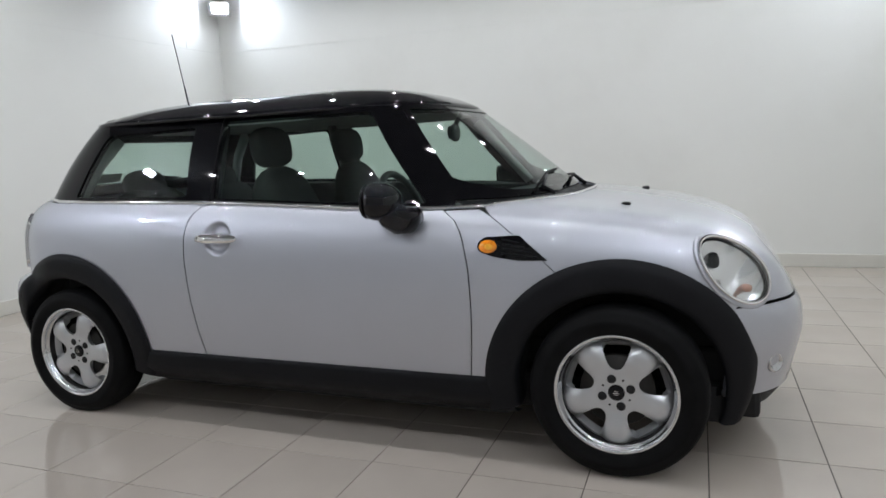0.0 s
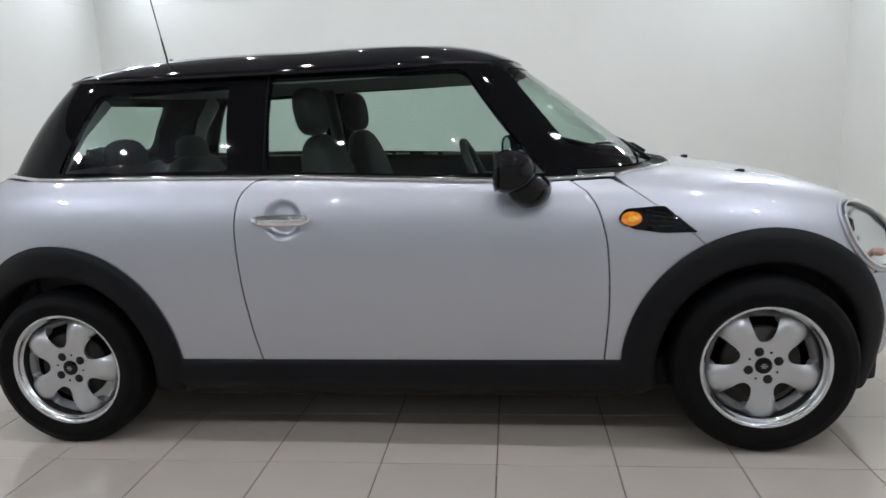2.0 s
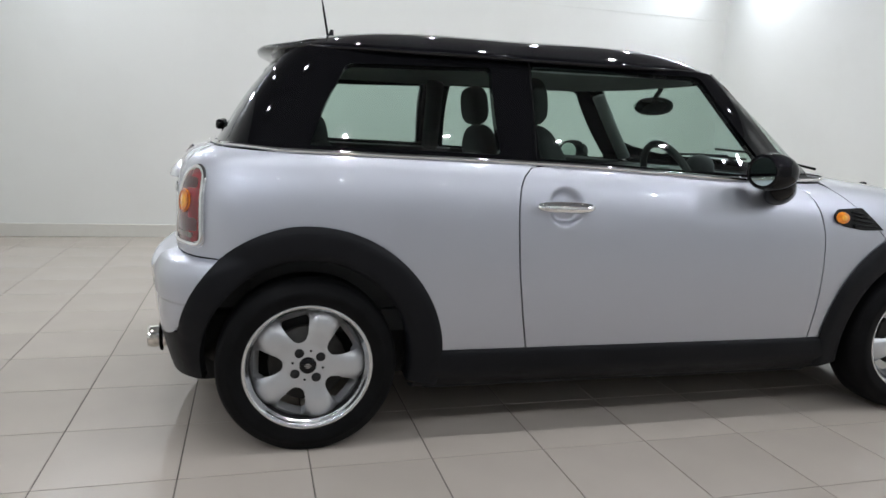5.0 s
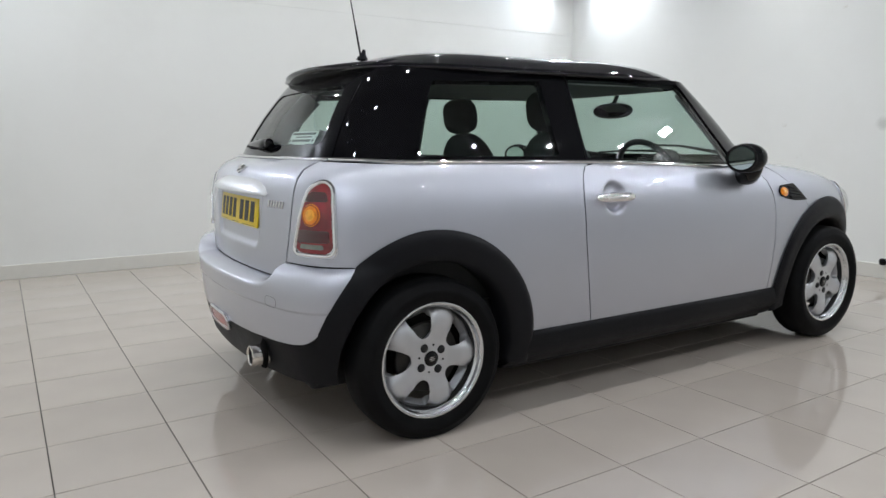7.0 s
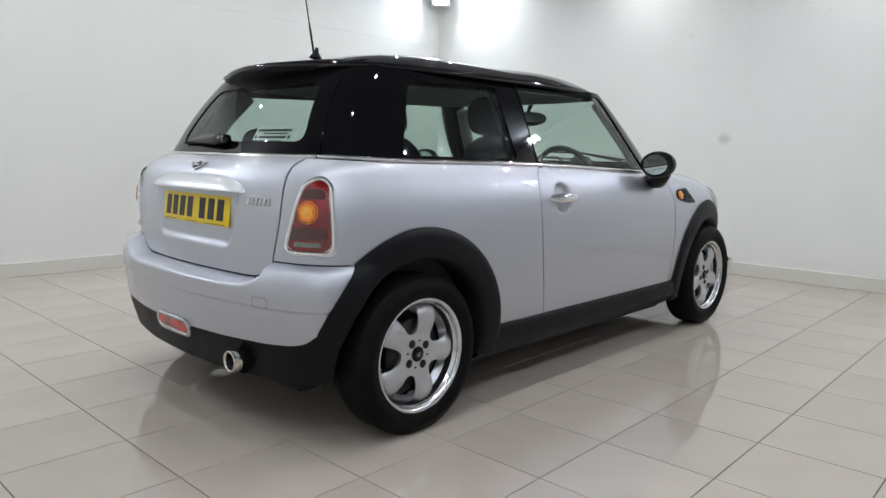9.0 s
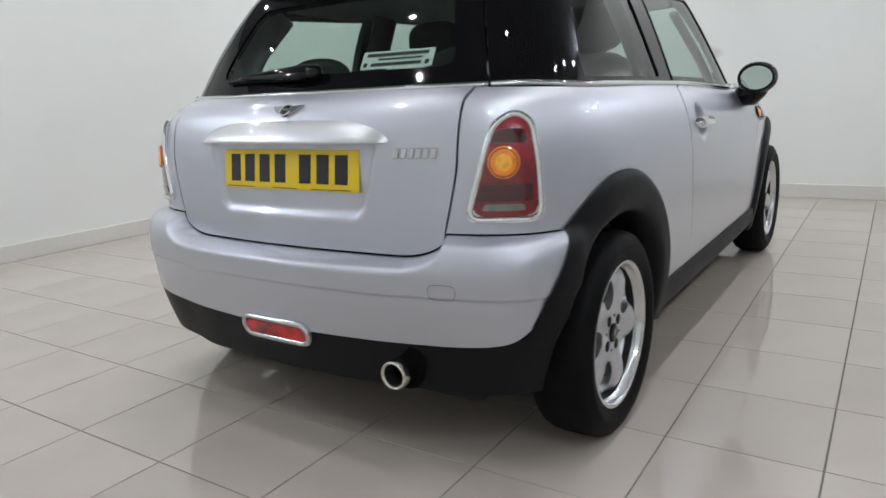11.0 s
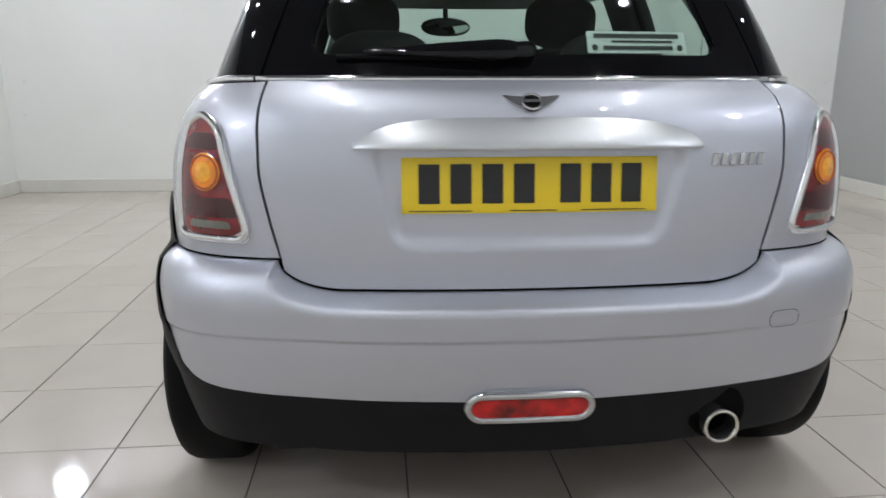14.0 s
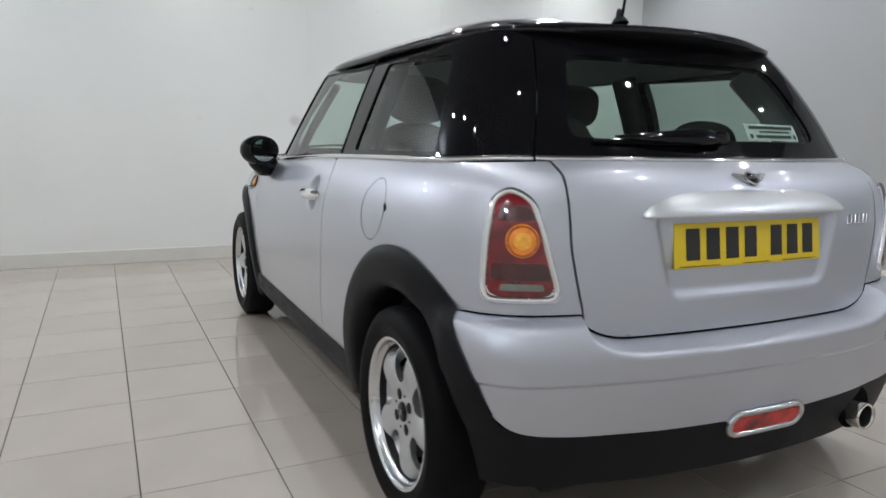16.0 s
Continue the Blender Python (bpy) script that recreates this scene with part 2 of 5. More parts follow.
def eased(knots, reach):
    """The monotone curve through the knots, evened out along its length so that light runs over it without bands."""
    base = smooth_curve(knots)
    u = np.linspace(knots[0][0], knots[-1][0], 1500)
    v = np.array([base(a) for a in u])
    run = np.concatenate([[0.0], np.cumsum(np.hypot(np.diff(u), np.diff(v)))])
    even = np.linspace(0, run[-1], 1000)
    u, v = np.interp(even, run, u), np.interp(even, run, v)
    n = int(3 * reach / (even[1] - even[0]))
    kern = np.exp(-0.5 * (np.arange(-n, n + 1) * (even[1] - even[0]) / reach) ** 2)
    kern /= kern.sum()
    soft = []
    for w in (u, v):
        w = np.concatenate([2 * w[0] - w[n:0:-1], w, 2 * w[-1] - w[-2:-n - 2:-1]])
        soft.append(np.convolve(w, kern, "valid"))
    u, v = np.maximum.accumulate(soft[0]), soft[1]
    lo, hi = (v[1] - v[0]) / max(u[1] - u[0], 1e-9), (v[-1] - v[-2]) / max(u[-1] - u[-2], 1e-9)

    def f(x):
        if x <= u[0]:
            return v[0] + lo * (x - u[0])
        if x >= u[-1]:
            return v[-1] + hi * (x - u[-1])
        return float(np.interp(x, u, v))
    return f


def fillet(points, radius, n=6):
    """A closed outline with rounded corners; radius: one number or one per corner."""
    out = []
    k = len(points)
    for i in range(k):
        r = radius[i] if isinstance(radius, (list, tuple)) else radius
        p, a, b = Vector(points[i]), Vector(points[i - 1]), Vector(points[(i + 1) % k])
        if r <= 0:
            out.append(tuple(p))
            continue
        da, db = (a - p), (b - p)
        ra = min(r, da.length * 0.48, db.length * 0.48)
        s, e = p + da.normalized() * ra, p + db.normalized() * ra
        for j in range(n + 1):
            t = j / n
            out.append(tuple((1 - t) ** 2 * s + 2 * t * (1 - t) * p + t * t * e))
    return out


def dense(poly, step):
    out = []
    for i, p in enumerate(poly):
        q = poly[(i + 1) % len(poly)]
        n = max(1, int(math.dist(p, q) / step + 0.5))
        out += [(p[0] + (q[0] - p[0]) * j / n, p[1] + (q[1] - p[1]) * j / n) for j in range(n)]
    return out


def inside(poly, px, py):
    hit = np.zeros(px.shape, bool)
    for (x0, y0), (x1, y1) in zip(poly, poly[1:] + poly[:1]):
        c = ((y0 > py) != (y1 > py))
        if y1 != y0:
            hit ^= c & (px < (x1 - x0) * (py - y0) / (y1 - y0) + x0)
    return hit


def clear_of(poly, px, py, gap):
    ok = np.ones(px.shape, bool)
    for (x, y) in poly:
        ok &= (px - x) ** 2 + (py - y) ** 2 > gap * gap
    return ok


def patch(poly, surf, step=0.02, holes=(), thick=0.012, aspect=1.0, lift=0.0, extra=None, out=None):
    """A panel: the outline poly (in the surface's own two coordinates, with holes) laid on surf(a, b) -> Vector, its edges turned in
    by thick. aspect: size of the second coordinate's step relative to the first. out: a point on the inner side, to orient it."""
    st2 = step * aspect
    loops = []
    for lp in (poly, *holes):
        sc = dense([(a, b / aspect) for a, b in lp], step)
        loops.append(sc)
    pts, edges, faces = [], [], []
    for lp in loops:
        k = len(pts)
        pts += lp
        edges += [(k + i, k + (i + 1) % len(lp)) for i in range(len(lp))]
    a = np.array(loops[0])
    gx, gy = np.meshgrid(np.arange(a[:, 0].min(), a[:, 0].max(), step), np.arange(a[:, 1].min(), a[:, 1].max(), step * 0.87))
    gx[1::2] += step / 2
    gx, gy = gx.ravel(), gy.ravel()
    if extra is not None:
        ex = np.array([(p, q / aspect) for p, q in extra])
        keep = clear_of([tuple(e) for e in ex], gx, gy, step * 0.35)
        gx, gy = np.concatenate([gx[keep], ex[:, 0]]), np.concatenate([gy[keep], ex[:, 1]])
    ok = inside(loops[0], gx, gy)
    for lp in loops[1:]:
        ok &= ~inside(lp, gx, gy)
    gx, gy = gx[ok], gy[ok]
    for lp in loops:
        ok = clear_of(lp, gx, gy, step * 0.45)
        gx, gy = gx[ok], gy[ok]
    nb = len(pts)
    pts += list(zip(gx.tolist(), gy.tolist()))
    v, e, f, *_ = delaunay_2d_cdt([Vector(p) for p in pts], edges, [], 0, 1e-6)
    mid = np.array([[sum(v[i][k] for i in t) / 3 for k in (0, 1)] for t in f])
    ok = inside(loops[0], mid[:, 0], mid[:, 1])
    for lp in loops[1:]:
        ok &= ~inside(lp, mid[:, 0], mid[:, 1])
    f = [t for t, good in zip(f, ok) if good]
    bm = bmesh.new()
    eps = step * 0.1
    vs, ns = [], []
    for p in v:
        x, y = p[0], p[1] * aspect
        q = surf(x, y)
        du, dv = surf(x + eps, y) - surf(x - eps, y), surf(x, y + eps * aspect) - surf(x, y - eps * aspect)
        nn = du.cross(dv)
        nn = nn.normalized() if nn.length > 1e-12 else Vector((0, 0, 1))
        if out is not None and nn.dot(q - Vector(out)) < 0:
            nn = -nn
        vs.append(bm.verts.new(q + nn * lift))
        ns.append(nn)
    bm.verts.index_update()
    for t in f:
        n0 = ns[t[0]]
        c = (vs[t[1]].co - vs[t[0]].co).cross(vs[t[2]].co - vs[t[0]].co)
        try:
            bm.faces.new([vs[i] for i in (t if c.dot(n0) > 0 else t[::-1])])
        except ValueError:
            pass
    for w in [w for w in bm.verts if not w.link_faces]:
        bm.verts.remove(w)
    if thick:
        bm.verts.index_update()
        nrm = {vs[i]: ns[i] for i in range(len(vs)) if vs[i].is_valid}
        rim = [ed for ed in bm.edges if ed.is_boundary]
        low = {}
        for ed in rim:
            ed.smooth = False
            for w in ed.verts:
                if w not in low:
                    low[w] = bm.verts.new(w.co - nrm[w] * thick)
        for ed in rim:
            p, q = ed.verts
            l = ed.link_loops[0]
            if l.vert != p:
                p, q = q, p
            bm.faces.new((q, p, low[p], low[q]))
    return bm


def outline_tube(poly, surf, radius, step=0.01, lift=0.0, aspect=1.0, flat=1.0, closed=True, segs=8, out=None):
    pts = dense([(a, b / aspect) for a, b in poly], step)
    if not closed:
        pts = [p for p in pts]
    res = []
    for x, y in pts:
        y *= aspect
        q = surf(x, y)
        if lift:
            nn = (surf(x + 1e-3, y) - surf(x - 1e-3, y)).cross(surf(x, y + 1e-3 * aspect) - surf(x, y - 1e-3 * aspect)).normalized()
            if out is not None and nn.dot(q - Vector(out)) < 0:
                nn = -nn
            q = q + nn * lift
        res.append(q)
    return tube(res, radius, segs, closed, flat)


# ---- the car's surfaces: x forwards, near side y < 0, wheels at x = -1.2335 and 1.2335 ----
XC, AXLE, HUB = 0.1, 1.2335, 0.298
shoulder = eased([(0.15, 0.752), (0.30, 0.787), (0.45, 0.806), (0.60, 0.812), (0.72, 0.810), (0.80, 0.803), (0.87, 0.785), (0.93, 0.752), (0.962, 0.722), (0.982, 0.685), (0.996, 0.62), (1.009, 0.47), (1.02, 0.0)], 0.03)
crest = eased([(-1.75, 1.046), (-0.45, 1.027), (0.60, 0.986), (1.05, 0.948), (1.27, 0.920), (1.50, 0.874), (1.62, 0.828), (1.73, 0.75), (1.80, 0.64), (1.83, 0.56)], 0.04)
tail = smooth_curve([(0.15, -1.66), (0.40, -1.695), (0.63, -1.70), (0.80, -1.697), (0.88, -1.686), (0.93, -1.668), (0.96, -1.64), (0.985, -1.588), (1.0, -1.56), (1.04, -1.50)])
NOSE = 1.845


def half_width(z, x):
    top = crest(x)
    z0 = min(0.55, top - 0.14)
    if z <= z0:
        return shoulder(z + 0.55 - z0 if z0 < 0.55 else z)
    ze = 0.55 + (z - z0) * 0.47 / (top - z0)
    return 0.0 if ze >= 1.02 else shoulder(ze)


BOW = 0.10 / 0.64   # how far the tail curves forwards towards its corners


def tail_fits(x, y, a, w, n):
    return ((XC - x + BOW * y * y) / a) ** n + (y / w) ** n < 1


def solve_y(x, a, w, n):
    if (XC - x + BOW * w * w) / a < 0.45:
        return w
    lo, hi = 0.0, w
    for _ in range(18):
        m = (lo + hi) / 2
        lo, hi = (m, hi) if tail_fits(x, m, a, w, n) else (lo, m)
    return lo


def body_y(x, z):
    w = half_width(z, x)
    if x < XC:
        return solve_y(x, XC - tail(z), max(w, 1e-4), 10)
    d = min((x - XC) / (NOSE - XC), 1.0)
    return w * (1 - d ** 4) ** 0.25


def side(x, z):
    return Vector((x, -body_y(x, z), z))


def plan_point(theta, z, grow=0.0):
    """The rear half of the body at height z, round from the tail's middle (0) to the near side."""
    c, s = math.cos(theta), math.sin(theta)
    x = XC - 1.5 * c
    a = XC - tail(z) + grow
    for _ in range(2):
        w = max(half_width(z, x), 1e-4) + grow
        lo, hi = 0.0, 2.6
        for _ in range(22):
            m = (lo + hi) / 2
            lo, hi = (m, hi) if ((max(m * c, 0) + BOW * (m * s) ** 2) / a) ** 10 + (m * s / w) ** 10 < 1 else (lo, m)
        x = XC - lo * c
    return Vector((x, -lo * s, z))


_th = [radians(i * 0.5) for i in range(0, 196)]
_pp = [plan_point(t, 0.75) for t in _th]
_ss = [0.0]
for _a, _b in zip(_pp, _pp[1:]):
    _ss.append(_ss[-1] + (_b - _a).length)


def round_tail(s, z, grow=0.0):
    """The body by arc length s from the tail's middle (positive: near side) and height."""
    t = float(np.interp(abs(s), _ss, _th))
    p = plan_point(t, z, grow)
    if s < 0:
        p.y = -p.y
    return p


def s_of(p):
    """The arc length that belongs to a place on the body (near side or tail)."""
    return math.copysign(float(np.interp(math.atan2(abs(p[1]), XC - p[0]), _th, _ss)), -p[1])


def s_at(x, z=0.75):
    return s_of((x, -body_y(x, z)))


def back(y, z):
    """The tail by sideways place and height."""
    w = half_width(z, -1.62)
    return Vector((XC + BOW * y * y - (XC - tail(z)) * (1 - min(abs(y) / w, 1) ** 10) ** 0.1, y, z))


def s_y(y, z=0.75):
    """The arc length at which the tail stands at y, counted to the near side."""
    p = back(abs(y), z)
    return math.copysign(s_of((p.x, -abs(y))), y)


# greenhouse
belt_z = smooth_curve([(-1.7, 0.990), (-1.4, 0.985), (-0.45, 0.972), (0.6, 0.938), (0.95, 0.948)])
cab_w = smooth_curve([(0.90, 0.738), (0.97, 0.712), (1.10, 0.664), (1.20, 0.624), (1.30, 0.578), (1.36, 0.545)])
cab_tail = smooth_curve([(0.90, -1.60), (0.99, -1.555), (1.15, -1.462), (1.30, -1.345), (1.36, -1.285)])
cab_nose = smooth_curve([(0.90, 1.02), (0.97, 0.93), (1.15, 0.705), (1.30, 0.505), (1.36, 0.42)])


def cab_y(x, z):
    w = cab_w(z)
    if x < XC:
        return solve_y(x, XC - cab_tail(z), w, 12)
    d = min((x - XC) / (cab_nose(z) - XC), 1.0)
    return w * (1 - d ** 3.4) ** (1 / 3.4)


def cab_side(x, z):
    return Vector((x, -cab_y(x, z), z))


def cab_back(y, z):
    w = cab_w(z)
    return Vector((XC + BOW * y * y - (XC - cab_tail(z)) * (1 - min(abs(y) / w, 1) ** 12) ** (1 / 12), y, z))


def cab_front(y, z):
    w = cab_w(z)
    return Vector((XC + (cab_nose(z) - XC) * (1 - min(abs(y) / w, 1) ** 3.4) ** (1 / 3.4), y, z))


def cab_round(s, z):
    """The cabin's wall round its rear corner, by the angle s in units of about a metre (0: middle of the tail)."""
    t = abs(s) / 1.62
    c, sn = math.cos(t), math.sin(t)
    w, a = cab_w(z), XC - cab_tail(z)
    if c > 0:
        r, hi = 0.0, 2.6
        for _ in range(22):
            m = (r + hi) / 2
            r, hi = (m, hi) if ((m * c + BOW * (m * sn) ** 2) / a) ** 12 + (m * sn / w) ** 12 < 1 else (r, m)
    else:
        r = ((abs(c) / (cab_nose(z) - XC)) ** 3.4 + (sn / w) ** 3.4) ** (-1 / 3.4)
    return Vector((XC - r * c, -math.copysign(r * sn, s), z))


def cab_s(x, z):
    """The value of s at which cab_round stands at x on the flank."""
    return 1.62 * math.atan2(cab_y(x, z), XC - x)


def cab_sy(y, z):
    p = cab_back(abs(y), z)
    return 1.62 * math.atan2(abs(y), XC - p.x)


# ---- the room ----
def wall(name, bm, mat=None):
    return tagged(part(name, bm, mat or WALL, smooth=False), "white painted wall with faint stains and seams", "wall", kind="structure")


wall_north = wall("wall_north", box(X0 - 0.15, X1 + 0.15, Y1, Y1 + 0.15, 0, TOP))
# darkened colour, so that the near flank mirrors less light
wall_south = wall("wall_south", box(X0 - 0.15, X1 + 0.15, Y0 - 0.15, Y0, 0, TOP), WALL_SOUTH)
wall_west = wall("wall_west", box(X0 - 0.15, X0, Y0, Y1, 0, TOP))
wall_east = wall("wall_east", box(X1, X1 + 0.15, Y0, Y1, 0, TOP), WALL_EAST)
ceiling = tagged(part("ceiling", box(X0 - 0.15, X1 + 0.15, Y0 - 0.15, Y1 + 0.15, TOP, TOP + 0.1), CEIL, smooth=False), "dark grey ceiling with recessed spotlights", "ceiling", kind="structure")
floor = tagged(part("floor", box(X0 - 0.15, X1 + 0.15, Y0 - 0.15, Y1 + 0.15, -0.1, -0.0025), GROUT, smooth=False), "glossy beige square floor tiles with dark grout", "floor", kind="structure")


def skirting(name, x0, x1, y0, y1):
    bm = box(x0, x1, y0, y1, 0.0, 0.112, 0.004, 2)
    return tagged(part(name, bm, SKIRT, smooth=False), "scuffed cream skirting board along the wall", "skirting", kind="structure")


skirting("baseboard", X0, X1, Y1 - 0.02, Y1)
skirting("baseboard", X0, X1, Y0, Y0 + 0.02)
skirting("baseboard", X0, X0 + 0.02, Y0 + 0.022, Y1 - 0.022)
skirting("baseboard", X1 - 0.02, X1, Y0 + 0.022, Y1 - 0.022)

# cover strips over the wall's seams
for y, z0 in ((-0.145, 0.112), (-1.43, 0.112), (-2.555, 1.42)):
    part("cover_strip", box(X1 - 0.0025, X1, y - 0.011, y + 0.011, z0, TOP, 0.001), WALL, wall_east, smooth=False)
# the upper boards stand a little proud of the plaster below
part("upper_board", box(X0 + 0.003, X1, Y1 - 0.0035, Y1, 2.29, TOP, 0.0015), WALL, wall_north, smooth=False)
part("upper_board", box(X0, X0 + 0.003, Y0, 2.970, 2.29, TOP, 0.0015), WALL, wall_west, smooth=False)
part("upper_board", box(X0, X0 + 0.003, 2.974, Y1 - 0.0036, 2.29, TOP, 0.0015), WALL, wall_west, smooth=False)
part("panel_gap", box(X1 - 0.0012, X1 + 0.002, -2.558, -2.552, 0.004, 1.42), DARK, wall_east, "narrow dark gap between the wall panels", smooth=False)
latch = thing("door_bolt", "dark steel sliding bolt screwed to the white wall", "bolt", at=(X1, -2.735, 1.055))
part("rod", tube([(-0.012, 0.13, 0.0), (-0.012, -0.11, 0.0)], 0.007, 8), IRON, latch)
part("knob", blob(-0.018, -0.108, 0.0, 0.014, 0.012, 0.016, 2.2, 14, 10), IRON, latch)
for dy in (-0.05, 0.06):
    part("keeper", box(-0.020, 0.0, dy - 0.009, dy + 0.009, -0.014, 0.014, 0.003), IRON, latch)
stub = thing("pipe_stub", "cream pipe end with a black cap above the skirting", "pipe", at=(X1 - 0.02, -0.14, 0.140))
part("pipe", tube([(0.02, 0.0, 0.0), (-0.05, 0.0, 0.0)], 0.022, 14), SKIRT, stub)
part("cap", blob(-0.058, 0.0, 0.0, 0.018, 0.027, 0.027, 3.0, 16, 10), PIANO, stub, "black rubber cap")

# ceiling spots in rows, and floodlights high in the corners
SPOT = lamp_glow("spot_glow", (0.955, 0.98, 1.01), 900.0)
FLOOD = lamp_glow("flood_glow", (0.86, 0.93, 1.06), 500.0)
STEEL = material("white_lamp_steel", (0.75, 0.75, 0.75), 0.4, 0.0, 0.0, 0.03, 9.0)


def ceiling_spot():
    ob = thing("ceiling_spot", "small round white ceiling spotlight with a short shade", "ceiling light", "ceiling spotlights", at=(0, 0, TOP))
    part("trim_ring", lathe([(0.036, 0.0), (0.037, -0.010), (0.039, -0.012), (0.048, -0.012), (0.052, -0.013), (0.055, 0.0)], 24), STEEL, ob).rotation_euler = (radians(-90), 0, 0)
    part("diffuser", lathe([(0.0, -0.004), (0.026, -0.004)], 16), SPOT, ob, "glowing white diffuser").rotation_euler = (radians(-90), 0, 0)
    return ob


spot = ceiling_spot()
SPOTS = [(-2.85 + 0.95 * i, y) for i in range(7) for y in (-2.95, -1.06, 0.75, 2.65)]
spot.location = (*SPOTS[0], TOP)
for sx, sy in SPOTS[1:]:
    copy_thing(spot, Matrix.Translation((sx, sy, TOP)))


def flood(x, y, z, yaw):
    ob = thing("floodlight", "small white floodlight mounted high on the wall", "floodlight", "corner floodlights", at=(x, y, z))
    ob.rotation_euler = (0, 0, radians(yaw))
    bm = box(-0.11, 0.11, -0.03, 0.05, -0.07, 0.07, 0.008)
    part("housing", bm, STEEL, ob)
    bm = box(-0.075, 0.075, -0.036, -0.0305, -0.045, 0.045)
    part("lens", bm, FLOOD, ob, "bright glowing floodlight glass", smooth=False)
    part("bracket", tube([(-0.08, 0.05, 0), (-0.08, 0.13, 0.02), (0.08, 0.13, 0.02), (0.08, 0.05, 0)], 0.008), STEEL, ob)
    return ob


flood(X0 + 0.15, Y1 - 0.15, 2.74, 45)
flood(X1 - 0.15, Y1 - 0.15, 2.80, -45)
flood(X1 - 0.20, -2.52, 2.84, -90)
flood(X0 + 0.20, -2.68, 2.84, 90)

# ---- the car ----
car = thing("car", "silver three-door hatchback with black roof and wheel arches", "car")
IN = (0.0, 0.0, 0.5)


def arc(cx, cz, r, a0, a1, n=24):
    return [(cx + r * math.cos(radians(a0 + (a1 - a0) * i / n)), cz + r * math.sin(radians(a0 + (a1 - a0) * i / n))) for i in range(n + 1)]


def both(name, make, mat, parent=None, label="", **k):
    """The near-side part and its mirror image."""
    a = part(name, make(), mat, parent or car, label, **k)
    b = part(name, mirror_y(make()), mat, parent or car, label, **k)
    return a, b


GAP = 0.0025
rear_edge = smooth_curve([(0.25, -0.466), (0.316, -0.477), (0.45, -0.503), (0.65, -0.530), (0.80, -0.538), (0.88, -0.530), (0.93, -0.507), (0.955, -0.478), (0.985, -0.447)])
front_edge = smooth_curve([(0.25, 0.708), (0.303, 0.713), (0.56, 0.729), (0.70, 0.724), (0.80, 0.706), (0.87, 0.678), (0.91, 0.64), (0.938, 0.585)])


def door_outline():
    lo = [(rear_edge(0.312) + GAP, 0.312), (front_edge(0.302) - GAP, 0.302)]
    fr = [(front_edge(z) - GAP, z) for z in np.linspace(0.34, 0.928, 20)]
    top = [(x, belt_z(x) - 0.012) for x in np.linspace(0.56, -0.43, 16)]
    re = [(rear_edge(z) + GAP, z) for z in np.linspace(0.952, 0.35, 20)]
    return lo + fr + top + re


HX, HZ = -0.366, 0.826


def door_skin(x, z):
    p = side(x, z)
    r = math.hypot((x - HX) / 0.056, (z - HZ) / 0.056)
    if r < 1.25:
        t = min(max((1.25 - r) / 0.5, 0), 1)
        p.y += 0.026 * t * t * (3 - 2 * t)
    return p


def make_door():
    ring = [(HX + r * math.cos(a), HZ + r * math.sin(a)) for r in (0.012, 0.03, 0.042, 0.05, 0.058, 0.066, 0.073) for a in np.linspace(0, 2 * math.pi, int(20 + 500 * r), endpoint=False)]
    return patch(door_outline(), door_skin, 0.022, extra=ring, out=IN)


doors = both("door", make_door, PAINT)


def quarter_outline():
    top = [(s_at(x, belt_z(x) - 0.012), belt_z(x) - 0.012) for x in np.linspace(-1.30, -0.455, 16)]
    dr = [(s_at(rear_edge(z) - GAP, z), z) for z in np.linspace(0.952, 0.312, 24)]
    ar = [(s_at(x, z), z) for x, z in arc(-AXLE, HUB, 0.42, 2, 128, 24)]
    bump = [(s_at(-1.52, 0.636), 0.636), (s_y(0.56, 0.636), 0.636), (s_y(0.507, 0.636), 0.636)]
    gate = [(s_y(gate_edge(z) + 0.003, z), z) for z in np.linspace(0.66, 0.983, 12)]
    return top + dr + ar + bump + gate


gate_edge = smooth_curve([(0.60, 0.49), (0.634, 0.503), (0.72, 0.525), (0.82, 0.541), (0.90, 0.541), (0.96, 0.535), (1.0, 0.53)])
quarters = both("quarter_panel", lambda: patch(quarter_outline(), round_tail, 0.022, out=IN), PAINT)


# tailgate, with a hollow for the number plate
def gate_skin(y, z):
    p = back(y, z)
    yy, zz = abs(y) - 0.262 - 0.25 * (z - 0.765), abs(z - 0.765) - 0.066
    r = math.hypot(max(yy, 0), max(zz, 0)) + min(max(yy, zz), 0)
    t = min(max((0.042 - r) / 0.022, 0), 1)
    p.x += 0.013 * t * t * (3 - 2 * t)
    return p


def gate_outline():
    right = [(gate_edge(z) - 0.003, z) for z in np.linspace(0.985, 0.66, 14)]
    low = [(y, bump_top(s_y(y, 0.6)) + 0.005) for y in list(np.linspace(0.499, 0.44, 14)) + list(np.linspace(0.43, 0.0, 24))]
    half = right + low
    return half + [(-y, z) for y, z in half[-2::-1]]


def bump_top(s):
    a = abs(s)
    t = min(max((a - 0.375) / 0.137, 0), 1)
    return 0.569 + 0.063 * (1 - math.sqrt(1 - t * t))


tailgate = part("tailgate", patch(gate_outline(), gate_skin, 0.0095, out=IN), PAINT, car)


# rear bumper: swells out of the body below a shaped upper edge
bump_deep = smooth_curve([(0.0, 0.089), (0.30, 0.088), (0.46, 0.080), (0.60, 0.077), (0.70, 0.069), (0.80, 0.051), (0.90, 0.026), (1.02, 0.009), (1.6, 0.006)])


